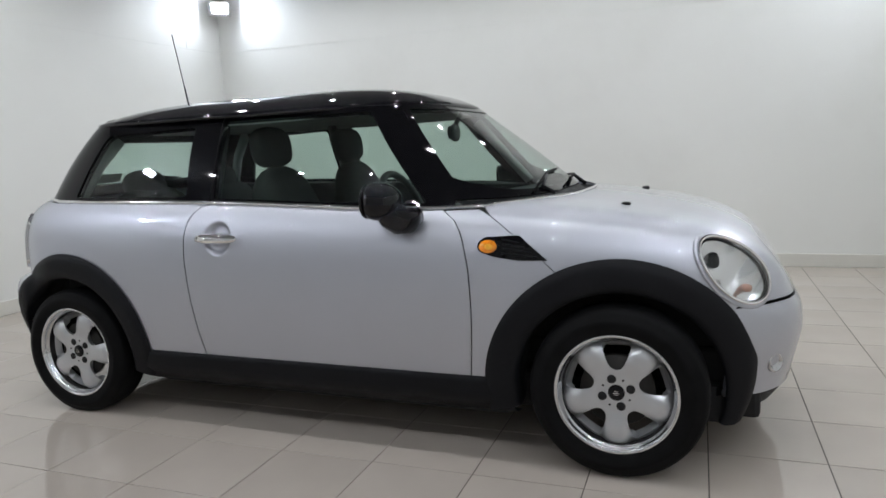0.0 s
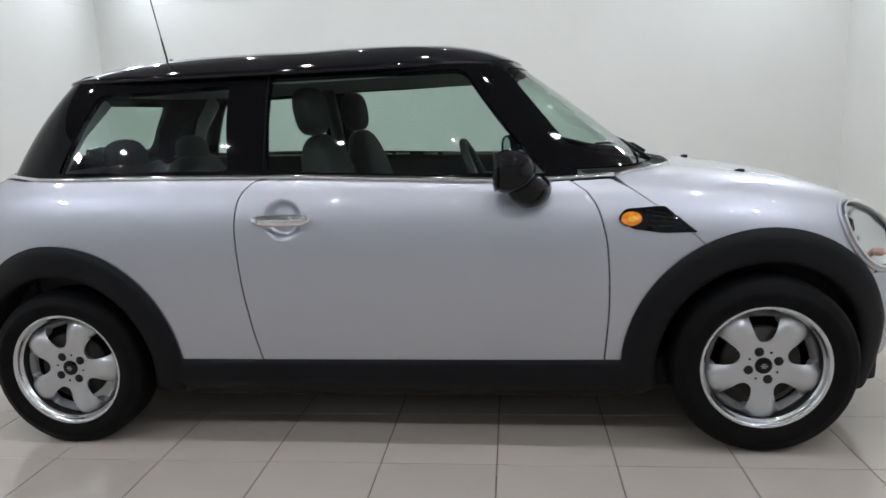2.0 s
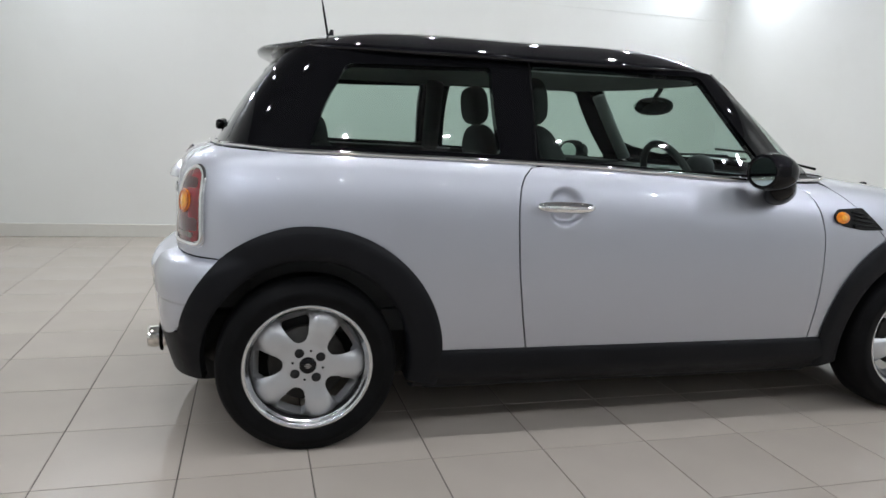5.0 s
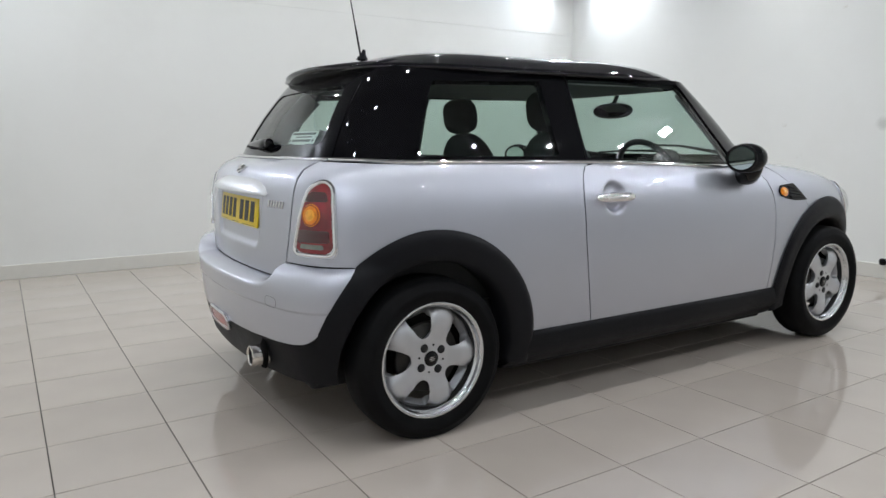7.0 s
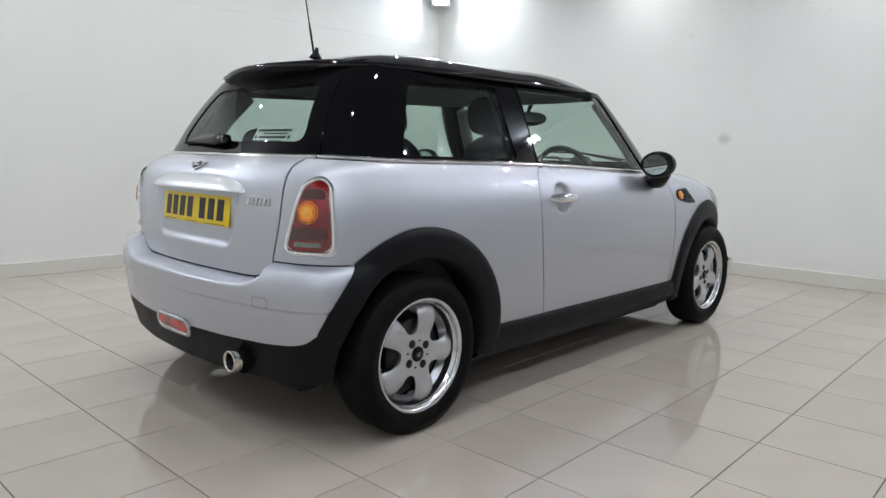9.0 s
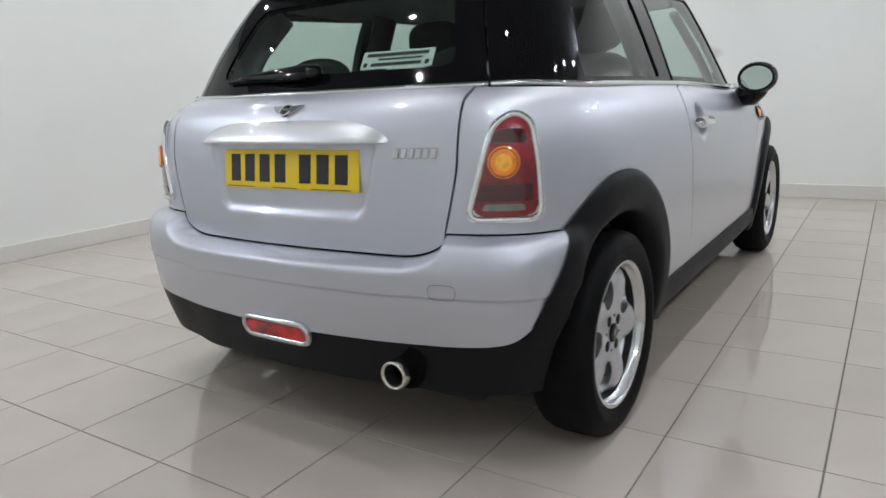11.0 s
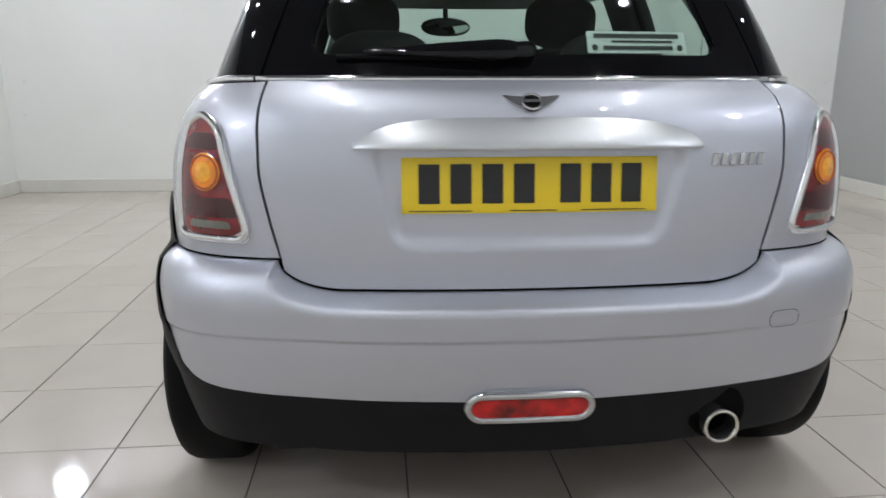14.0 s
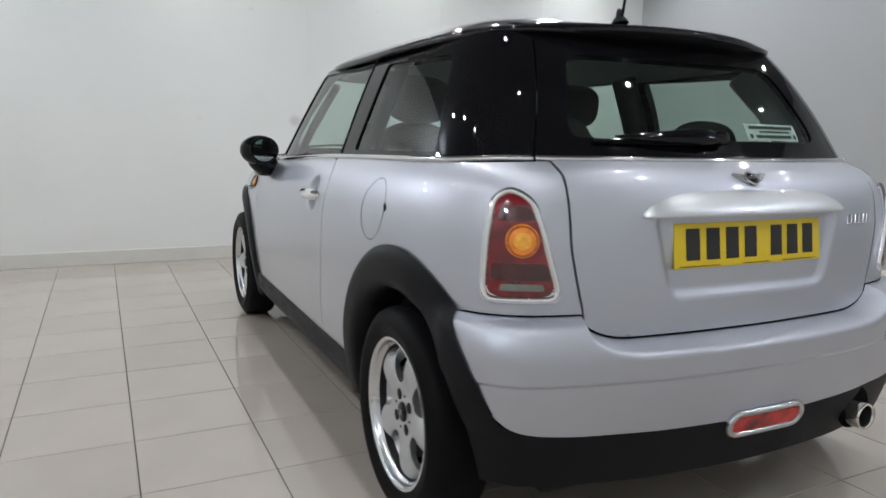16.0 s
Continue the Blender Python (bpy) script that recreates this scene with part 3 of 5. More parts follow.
def bumper_skin(s, z):
    t = min(max((0.640 - z) / 0.10, 0), 1)
    g = bump_deep(abs(s)) * math.sqrt(1 - (1 - t) ** 2)
    d = min(max(bump_top(s) - z, 0) / 0.022, 1)
    g *= math.sqrt(max(1 - (1 - d) ** 2, 0)) if d < 1 else 1
    low = max(0.46 - z, 0)
    g -= 0.16 * low * low + 0.05 * low
    c = min(max((0.494 - z) / 0.009, 0), 1)
    g -= 0.0042 * c * c * (3 - 2 * c)
    return round_tail(s, z, g)


def bumper_flank(x, z):
    """Sideways place of the bumper's flank at x."""
    lo, hi = 0.40, 1.6
    for _ in range(22):
        m = (lo + hi) / 2
        lo, hi = (m, hi) if bumper_skin(m, z).x < x else (lo, m)
    return -bumper_skin(lo, z).y, lo


silver_low = smooth_curve([(0.0, 0.355), (0.25, 0.360), (0.50, 0.364), (0.62, 0.371), (0.70, 0.376), (0.76, 0.385), (0.80, 0.400), (0.84, 0.43), (0.90, 0.49), (1.0, 0.56)])


def bumper_end(z0, z1, n, r=0.405):
    """The bumper's forward end, hidden under the wheel arch."""
    out = []
    for z in np.linspace(z0, z1, n):
        x = -AXLE - math.sqrt(max(r * r - (z - HUB) ** 2, 0.0))
        out.append((bumper_flank(x, z)[1], z))
    return out


def bumper_mesh():
    """A lofted skin from the shaped upper edge down to the black valance."""
    bm = bmesh.new()
    ends = bumper_end(0.632, 0.36, 24)
    s_end = lambda z: float(np.interp(z, [e[1] for e in ends][::-1], [e[0] for e in ends][::-1]))
    near = [0.0, 0.0008, 0.0022, 0.0045, 0.0075, 0.0115, 0.016, 0.022, 0.030, 0.040]
    rows = []
    grow = [0.500, 0.505, 0.5085, 0.511, 0.5125, 0.514]
    mid = s_end(0.60)
    for u in sorted(list(np.linspace(-1, 1, 181)) + [k * g / mid for k in (-1, 1) for g in grow]):
        row = []
        s0 = u * s_end(0.60)
        lo = silver_low(abs(s0))
        hi = bump_top(s0)
        zs = [hi - d for d in near] + list(np.linspace(hi - 0.05, 0.4965, 5)) + [0.4945, 0.4925, 0.4905, 0.4885, 0.4865, 0.4840] + list(np.linspace(0.478, lo, 12))
        for z in zs:
            w = min(max((abs(u) - 0.72) / 0.28, 0), 1)
            row.append(bm.verts.new(bumper_skin(math.copysign(abs(s0) + (s_end(min(max(z, 0.36), 0.632)) - mid) * w, u), z)))
        q = row[-1].co
        row.append(bm.verts.new((q.x + 0.015, q.y * 0.985, q.z)))
        rows.append(row)
    for a, b in zip(rows, rows[1:]):
        for k in range(len(a) - 1):
            bm.faces.new((a[k], b[k], b[k + 1], a[k + 1]))
    bmesh.ops.recalc_face_normals(bm, faces=bm.faces)
    last = {r[-2] for r in rows}
    for e in bm.edges:
        if e.verts[0] in last and e.verts[1] in last:
            e.smooth = False
    return bm


rear_bumper = part("rear_bumper", bumper_mesh(), PAINT, car)


def valance_outline():
    ends = bumper_end(0.45, 0.228, 10, 0.341)
    s0, s1 = ends[0][0], ends[-1][0]
    up = [(s, silver_low(abs(s)) + 0.012) for s in np.linspace(-s0, s0, 50)]
    low = [(s, 0.222 + 0.01 * abs(s)) for s in np.linspace(s1, -s1, 40)]
    return up + ends[1:] + low + [(-s, z) for s, z in ends[:0:-1]]


part("rear_valance", patch(valance_outline(), bumper_skin, 0.02, lift=-0.002, thick=0.03, out=IN), PLASTIC, car, "black grained lower bumper")


# front: everything ahead of the doors is cast outwards from a point in the engine bay
CORE = Vector((0.95, 0.0, 0.42))


def cast(az, el, grow=0.0):
    d = Vector((math.cos(el) * math.cos(az), math.cos(el) * math.sin(az), math.sin(el)))
    lo, hi = 0.05, 1.6
    for _ in range(26):
        m = (lo + hi) / 2
        q = CORE + d * m
        ok = q.x < NOSE and abs(q.y) < body_y(q.x, q.z) and q.z < crest(q.x)
        lo, hi = (m, hi) if ok else (lo, m)
    return CORE + d * (lo + grow)


def angles(p):
    d = Vector(p) - CORE
    return math.atan2(d.y, d.x), math.atan2(d.z, math.hypot(d.x, d.y))


def flank_angles(x, z):
    return angles((x, -body_y(x, z), z))


cowl_edge = smooth_curve([(0.0, 1.045), (0.25, 1.025), (0.45, 0.965), (0.58, 0.885), (0.66, 0.80), (0.70, 0.745)])
split_line = smooth_curve([(0.745, 0.930), (0.80, 0.902), (0.85, 0.867), (0.95, 0.794), (1.03, 0.720), (1.06, 0.69)])


def top_z(x, y):
    lo, hi = 0.4, crest(x)
    for _ in range(24):
        m = (lo + hi) / 2
        lo, hi = (m, hi) if body_y(x, m) > abs(y) else (lo, m)
    return lo


def bonnet_outline():
    right = [angles((cowl_edge(y), -y, top_z(cowl_edge(y), y))) for y in np.linspace(0, 0.69, 14)]
    right += [flank_angles(x, split_line(x) + 0.001) for x in np.linspace(0.79, 1.05, 8)]
    right += [flank_angles(x, z) for x, z in arc(AXLE, HUB, 0.43, 115, 45, 10)]
    right += [flank_angles(1.60, 0.575)]
    right += [(az, angles((1.83, 0, 0.585))[1]) for az in np.linspace(flank_angles(1.62, 0.575)[0], 0, 10)]
    left = [(-a, e) for a, e in right[::-1]]
    return right + left[1:-1]


# the oval of the headlamp: middle, long axis, outward direction, short axis
HC = Vector((1.603, -0.640, 0.712))
HU = Vector((0.215, 0.055, -0.205)).normalized()
HN = Vector((0.62, -0.60, 0.50)).normalized()
HV = HN.cross(HU).normalized()


def lamp_ring(a, b, n=44):
    return [angles(HC + HU * (a * math.cos(t)) + HV * (b * math.sin(t))) for t in np.linspace(0, 2 * math.pi, n, endpoint=False)]


lamp_hole = lamp_ring(0.152, 0.090)
bonnet = part("bonnet", patch(bonnet_outline(), lambda a, e: cast(a, e), 0.03, holes=[lamp_hole, [(-a, e) for a, e in lamp_hole]], out=CORE), PAINT, car)


def fender_outline():
    fr = [(front_edge(z) + GAP, z) for z in np.linspace(0.302, 0.925, 20)]
    top = [(x, belt_z(x) - 0.012) for x in np.linspace(0.62, 0.74, 4)]
    sp = [(x, split_line(x) - 0.003) for x in np.linspace(0.76, 1.05, 10)]
    ar = arc(AXLE, HUB, 0.43, 112, 178, 12)
    return fr + top + sp + ar


both("front_wing", lambda: patch(fender_outline(), side, 0.02, out=IN), PAINT)


def front_bumper_outline():
    hi, lo = angles((1.85, 0, 0.578))[1], angles((1.85, 0, 0.27))[1]
    az = np.linspace(-0.80, 0.80, 40)
    return [(a, hi) for a in az] + [(a, lo) for a in az[::-1]]


def front_bumper_skin(a, e):
    hi = angles((1.85, 0, 0.578))[1]
    t = min(max((hi - e) / 0.09, 0), 1)
    f = 1 - min(max((abs(a) - 0.45) / 0.5, 0), 1)
    low = max(0.45 - cast(a, e).z, 0)
    return cast(a, e, 0.002 + 0.014 * f * math.sqrt(1 - (1 - t) ** 2) - 0.22 * low * f)


part("front_bumper", patch(front_bumper_outline(), front_bumper_skin, 0.03, thick=0.02, out=CORE), PAINT, car)


def front_valance_outline():
    hi, lo = angles((1.85, 0, 0.300))[1], angles((1.80, 0, 0.185))[1]
    az = np.linspace(-0.80, 0.80, 30)
    return [(a, hi) for a in az] + [(a, lo) for a in az[::-1]]


def front_valance_skin(a, e):
    hi, lo = angles((1.85, 0, 0.300))[1], angles((1.80, 0, 0.185))[1]
    t = min(max((hi - e) / (hi - lo), 0), 1)
    return cast(a, e, -0.018 - 0.070 * t ** 1.2)


part("front_valance", patch(front_valance_outline(), front_valance_skin, 0.03, thick=0.02, out=CORE), PLASTIC, car)


# wheel arches and sills in black plastic
def arch(cx, r_in, r_out, swell):
    """A band round the wheel, rounded across, that follows the flank and stands proud of it."""
    bm = bmesh.new()
    rows = []
    n = 60
    a0, a1 = (-20.0, 193.0) if cx > 0 else (-13.0, 180.0)
    for i in range(n + 1):
        a = radians(a0 + (a1 - a0) * i / n)
        ring = []
        for j in range(11):
            v = j / 10
            slim = min(max((math.degrees(a) - 98.0) / 72.0, 0), 1) if cx < 0 else 1.5 * min(max((16.0 - math.degrees(a)) / 34.0, 0), 1)
            r = r_in + (r_out - 0.034 * slim - r_in) * v
            x, z = cx + r * math.cos(a), HUB + r * math.sin(a)
            if cx < 0 and x < cx:
                z = max(z, 0.229)
            z = max(z, 0.172)
            y = body_y(max(x, -1.66), max(z, 0.2))
            if cx < 0 and x < -1.38:
                k = min((-1.38 - x) / 0.12, 1)
                y += (max(bumper_flank(x, max(z, 0.25))[0], y) - y) * k
            lift = swell * (1 - (2 * v - 1) ** 4)
            if cx < 0 and x < -1.33:
                lift *= 1 - 0.75 * min((-1.33 - x) / 0.12, 1)
            lift += 0.005
            if cx < 0:
                lift -= 0.017 * min(max((math.degrees(a) - 158.0) / 18.0, 0), 1)
            ring.append(bm.verts.new((x, -(y + lift), z)))
        ring.insert(0, bm.verts.new((cx + (r_in + 0.004) * math.cos(a), ring[0].co.y + (0.10 if math.degrees(a) < 140 or cx > 0 else 0.03), max(HUB + (r_in + 0.004) * math.sin(a), 0.229 if cx < 0 and math.degrees(a) > 90 else 0.0))))
        rows.append(ring)
    for a, b in zip(rows, rows[1:]):
        for k in range(len(a) - 1):
            bm.faces.new((a[k], a[k + 1], b[k + 1], b[k]))
    bmesh.ops.recalc_face_normals(bm, faces=bm.faces)
    return bm


both("wheel_arch", lambda: arch(AXLE, 0.350, 0.466, 0.016), PLASTIC, label="black plastic wheel arch")
both("wheel_arch", lambda: arch(-AXLE, 0.338, 0.452, 0.016), PLASTIC, label="black plastic wheel arch")


def sill():
    bm = bmesh.new()
    rows = []
    for x in np.linspace(-0.868, 0.862, 40):
        prof = [(0.0, 0.325), (0.010, 0.318), (0.014, 0.30), (0.013, 0.265), (0.008, 0.243), (-0.008, 0.222), (-0.040, 0.196), (-0.085, 0.165), (-0.16, 0.150)]
        rows.append([bm.verts.new((x, -(body_y(x, max(z, 0.3)) + d), z)) for d, z in prof])
    for a, b in zip(rows, rows[1:]):
        for k in range(len(a) - 1):
            bm.faces.new((a[k], a[k + 1], b[k + 1], b[k]))
    bmesh.ops.recalc_face_normals(bm, faces=bm.faces)
    return bm


both("sill", sill, PLASTIC, label="black plastic side sill")


def under():
    bm = box(-1.60, 1.70, -0.56, 0.56, 0.165, 0.42, 0.02)
    box_into(bm, -0.83, 0.83, -0.69, 0.69, 0.145, 0.36, 0.02)
    box_into(bm, -1.62, -0.80, -0.55, 0.55, 0.42, 0.62)
    box_into(bm, 0.75, 1.70, -0.55, 0.55, 0.42, 0.72)
    # low front box, added to keep light off the floor beneath
    box_into(bm, 0.80, 1.60, -0.62, 0.62, 0.155, 0.30, 0.03)
    return bm


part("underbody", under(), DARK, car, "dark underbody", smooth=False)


def wheelhouse(cx):
    bm = bmesh.new()
    rows = []
    for i in range(33):
        a = radians(-12 + 204 * i / 32)
        x, z = cx + 0.36 * math.cos(a), HUB + 0.36 * math.sin(a)
        y = min(0.775, (bumper_flank(x, max(z, 0.25))[0] if x < -1.38 else body_y(x, max(z, 0.25))) - 0.012)
        rows.append([bm.verts.new((cx + r * math.cos(a), yy, HUB + r * math.sin(a))) for r, yy in ((0.36, -y), (0.36, -0.54), (0.0, -0.54))])
    for a, b in zip(rows, rows[1:]):
        for k in (0, 1):
            bm.faces.new((a[k], a[k + 1], b[k + 1], b[k]))
    bmesh.ops.remove_doubles(bm, verts=bm.verts, dist=1e-5)
    return bm


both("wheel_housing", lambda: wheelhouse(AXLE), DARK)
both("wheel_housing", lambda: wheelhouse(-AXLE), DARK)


# wheels: built at the origin, outer face towards -y
def tyre_mesh(hub_z):
    prof = [(0.196, -0.075), (0.215, -0.082), (0.245, -0.088), (0.272, -0.084), (0.289, -0.072), (0.297, -0.055), (0.299, -0.03), (0.2995, 0.0),
            (0.299, 0.03), (0.297, 0.055), (0.290, 0.071), (0.280, 0.079), (0.262, 0.0855), (0.258, 0.0895), (0.245, 0.0885), (0.225, 0.0835), (0.212, 0.078), (0.199, 0.074)]
    bm = lathe(prof, 72)
    for v in bm.verts:
        far = math.hypot(v.co.x, v.co.z)
        if far > 0.22:
            v.co.x, v.co.z = (c * (1 + (max(hub_z, 0.294) - 0.2985) * (far - 0.22) / 0.0785 / far) for c in (v.co.x, v.co.z))
        # the tread is pressed flat where it stands on the floor
        v.co.z = max(v.co.z, 0.001 - hub_z)
    return bm


def rim_lip():
    prof = [(0.186, 0.03), (0.1885, 0.052), (0.1925, 0.054), (0.196, 0.066), (0.199, 0.0745), (0.204, 0.0775), (0.2095, 0.0775), (0.2125, 0.074), (0.2125, 0.066), (0.205, 0.05), (0.196, 0.0), (0.196, -0.07)]
    return lathe(prof, 72)


def spoke_disc():
    """Five broad rounded spokes round a flat hub, with rounded windows between them."""
    def face(x, z):
        r = math.hypot(x, z)
        a = math.atan2(z, x)
        ph = ((a / (2 * math.pi) * 5) % 1) - 0.5
        off = abs(math.sin(ph * 2 * math.pi / 5)) * r
        h = 0.050 + 0.012 * min(max((r - 0.07) / 0.05, 0), 1) - 0.022 * min(max((r - 0.145) / 0.045, 0), 1.1) ** 2
        h -= 0.012 * min(off / 0.042, 1.2) ** 3 * min(max((r - 0.075) / 0.03, 0), 1)
        return Vector((x, -h, z))
    holes = []
    for k in range(5):
        c = 2 * math.pi * k / 5
        pts = []
        for r, w in ((0.081, 0.013), (0.098, 0.0270), (0.130, 0.0400), (0.160, 0.0500), (0.1735, 0.0460)):
            pts.append((r, w))
        loop = [(r, -w) for r, w in pts] + [(r, w) for r, w in pts[::-1]]
        loop = fillet(loop, [0.012, 0.01, 0.02, 0.016, 0.012, 0.012, 0.016, 0.02, 0.01, 0.012], 4)
        holes.append([(r * math.cos(c) - w * math.sin(c), r * math.sin(c) + w * math.cos(c)) for r, w in loop])
    disc = [(0.1885 * math.cos(a), 0.1885 * math.sin(a)) for a in np.linspace(0, 2 * math.pi, 90, endpoint=False)]
    return patch(disc, face, 0.0075, holes=holes, thick=0.030, out=(0, 0.3, 0))


LIP = material("polished_rim", (0.66, 0.67, 0.69), 0.16, 0.95, 0.3, 0.03, 14.0, rough_var=0.03)


def wheel(cx, near, spin):
    hub_z = 0.285 if cx < 0 else 0.302
    hub = part("wheel", lathe([(0.0, 0.028), (0.125, 0.026), (0.128, 0.018), (0.128, 0.006), (0.0, 0.004)], 40), IRON, car, "wheel with grey brake disc")
    part("tyre", tyre_mesh(hub_z), RUBBER, hub, "black rubber tyre")
    r = part("rim", spoke_disc(), ALLOY, hub, "silver five-spoke alloy rim")
    part("rim_lip", rim_lip(), LIP, hub, "bright polished rim lip")
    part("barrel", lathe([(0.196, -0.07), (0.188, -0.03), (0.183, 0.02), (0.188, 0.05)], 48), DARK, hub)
    part("centre_cap", lathe([(0.0, 0.056), (0.024, 0.056), (0.028, 0.053), (0.029, 0.046)], 28), PIANO, hub, "black round centre cap")
    bars = bmesh.new()
    for k in (-1, 0, 1):
        box_into(bars, -0.011 + abs(k) * 0.004, 0.011 - abs(k) * 0.004, -0.0575, -0.0555, k * 0.006 - 0.0010, k * 0.006 + 0.0010)
    part("badge", bars, CHROME, hub, smooth=False)
    for k in range(4):
        a = radians(90 * k + spin)
        b = lathe([(0.0, 0.038), (0.007, 0.038), (0.0075, 0.030)], 6)
        bmesh.ops.translate(b, verts=b.verts, vec=(0.05 * math.cos(a), 0, 0.05 * math.sin(a)))
        part("bolt", b, IRON, hub)
        # dark disc laid on the rim face, painting the shade of a hole
        b = lathe([(0.0, 0.0508), (0.0155, 0.0508), (0.0158, 0.048)], 20)
        bmesh.ops.translate(b, verts=b.verts, vec=(0.05 * math.cos(a), -0.0005, 0.05 * math.sin(a)))
        part("bolt_hole", b, DARK, hub)
        a += radians(45)
        b = lathe([(0.0, 0.0509), (0.0042, 0.0509), (0.0044, 0.048)], 12)
        bmesh.ops.translate(b, verts=b.verts, vec=(0.050 * math.cos(a), -0.0005, 0.050 * math.sin(a)))
        part("drain_hole", b, DARK, hub)
    r.rotation_euler = (0, radians(-spin), 0)
    hub.location = (cx, -0.728 if near else 0.728, hub_z)
    if not near:
        hub.rotation_euler = (0, 0, radians(180))
    return hub


wheel(-AXLE, True, 34)
wheel(AXLE, True, 18)
wheel(-AXLE, False, 30)
wheel(AXLE, False, 5)


# ---- greenhouse ----
def roof_point(rho, a):
    """The helmet-shaped roof: rho from the middle (0) to the rim (1), a round it from the front."""
    c, s = math.cos(a), math.sin(a)
    front = c > 0
    la, n = ((0.455 - (-0.40)), 3.6) if front else ((1.352 - 0.40), 5.0)
    w = 0.592
    r = ((abs(c) / la) ** n + (abs(s) / w) ** n) ** (-1 / n)
    x, y = -0.40 + rho * r * c, rho * r * s
    k = abs(c) ** 2
    rim = 1.336 + (0.010 * k if front else -0.004 * k)
    return Vector((x, y, rim + (1.434 - rim) * (1 - rho ** (3.4 + (2.4 * k if front else 0.0)))))


def roof_mesh():
    bm = bmesh.new()
    n = 96
    top = bm.verts.new(roof_point(0, 0))
    rows = []
    for i in range(1, 31):
        rho = (i / 30) ** 0.75
        rows.append([bm.verts.new(roof_point(rho, 2 * math.pi * k / n)) for k in range(n)])
    for dz, sc in ((-0.008, 1.002), (-0.014, 0.998), (-0.018, 0.985)):
        rows.append([bm.verts.new(Vector((-0.4 + (p.x + 0.4) * sc, p.y * sc, p.z + dz))) for p in (roof_point(1, 2 * math.pi * k / n) for k in range(n))])
    for k in range(n):
        bm.faces.new((top, rows[0][k], rows[0][(k + 1) % n]))
    for a, b in zip(rows, rows[1:]):
        for k in range(n):
            bm.faces.new((a[k], b[k], b[(k + 1) % n], a[(k + 1) % n]))
    bmesh.ops.recalc_face_normals(bm, faces=bm.faces)
    return bm


roof = part("roof", roof_mesh(), ROOF, car, "glossy black roof")

door_glass = fillet([(-0.440, 0.985), (-0.447, 1.306), (0.252, 1.314), (0.535, 0.952), (0.10, 0.962)], [0.01, 0.02, 0.03, 0.02, 0])
quarter_glass = fillet([(-1.235, 0.998), (-1.110, 1.274), (-0.600, 1.292), (-0.585, 0.992)], [0.015, 0.03, 0.02, 0.02])


def grown(poly, d):
    cx, cy = sum(p[0] for p in poly) / len(poly), sum(p[1] for p in poly) / len(poly)
    return [(x + math.copysign(d, x - cx), z + math.copysign(d, z - cy)) for x, z in poly]


def cab_s_poly(poly):
    return [(cab_s(x, z), z) for x, z in poly]


SCREEN = ((0.362, 1.328), (0.440, 1.22), (0.512, 1.12), (0.588, 1.02), (0.638, 0.955))


def pillar_outline():
    """The black band of the near flank, from the windscreen pillar round to the tailgate."""
    low = [(cab_s(x, belt_z(x)), belt_z(x) - 0.02) for x in np.linspace(0.62, -1.30, 30)]
    low += [(cab_sy(y, 0.985), 0.968) for y in (0.62, 0.585, 0.560)]
    back = [(cab_sy(yy, z), z) for yy, z in ((0.535, 1.05), (0.50, 1.15), (0.465, 1.25), (0.432, 1.336))]
    high = [(cab_s(x, 1.334), 1.334) for x in np.linspace(-1.19, 0.29, 24)]
    scr = [(cab_s(x, z), z) for x, z in SCREEN]
    return low + back + high + scr


both("window_frame", lambda: patch(pillar_outline(), cab_round, 0.03, holes=[cab_s_poly(door_glass), cab_s_poly(quarter_glass)], thick=0.03, out=(-0.4, 0, 1.0)), PIANO, label="gloss black window surround and pillars")
both("side_window", lambda: patch(cab_s_poly(grown(door_glass, 0.006)), cab_round, 0.04, thick=0, lift=-0.006, out=(-0.4, 0, 1.0)), GLASS, label="tinted door window")
both("side_window", lambda: patch(cab_s_poly(grown(quarter_glass, 0.006)), cab_round, 0.04, thick=0, lift=-0.006, out=(-0.4, 0, 1.0)), GLASS, label="tinted rear side window")

# Thin black tube added to draw the dark gap beside the door glass.
both("door_seal", lambda: tube([cab_side(-0.4535, z) - Vector((0, 0.0005, 0)) for z in np.linspace(0.975, 1.325, 14)], 0.0035, 6), RUBBER, label="dark line of the gap between door glass and pillar")

# rear window with a black printed border
rw_edge = smooth_curve([(0.97, 0.556), (1.05, 0.530), (1.15, 0.496), (1.25, 0.461), (1.33, 0.435)])


def rear_frame_outline():
    r = [(rw_edge(z), z) for z in np.linspace(0.986, 1.338, 12)]
    return r + [(-y, z) for y, z in r[::-1]]


rear_pane = fillet([(0.455, 1.040), (0.375, 1.262), (-0.375, 1.262), (-0.455, 1.040)], [0.05, 0.05, 0.05, 0.05])
part("rear_window_border", patch(rear_frame_outline(), cab_back, 0.03, holes=[rear_pane], thick=0.02, out=(0, 0, 1.0)), PIANO, car, "black border of the rear window")
part("rear_window", patch(grown(rear_pane, 0.01), cab_back, 0.04, thick=0, lift=-0.004, out=(0, 0, 1.0)), GLASS, car, "tinted rear window")

# windscreen
ws_edge = smooth_curve([(z, cab_y(x, z) - 0.003) for x, z in SCREEN[::-1]])


def ws_outline(inset, z0, z1):
    r = [(ws_edge(z) - inset, z) for z in np.linspace(z0, z1, 12)]
    return r + [(-y, z) for y, z in r[::-1]]


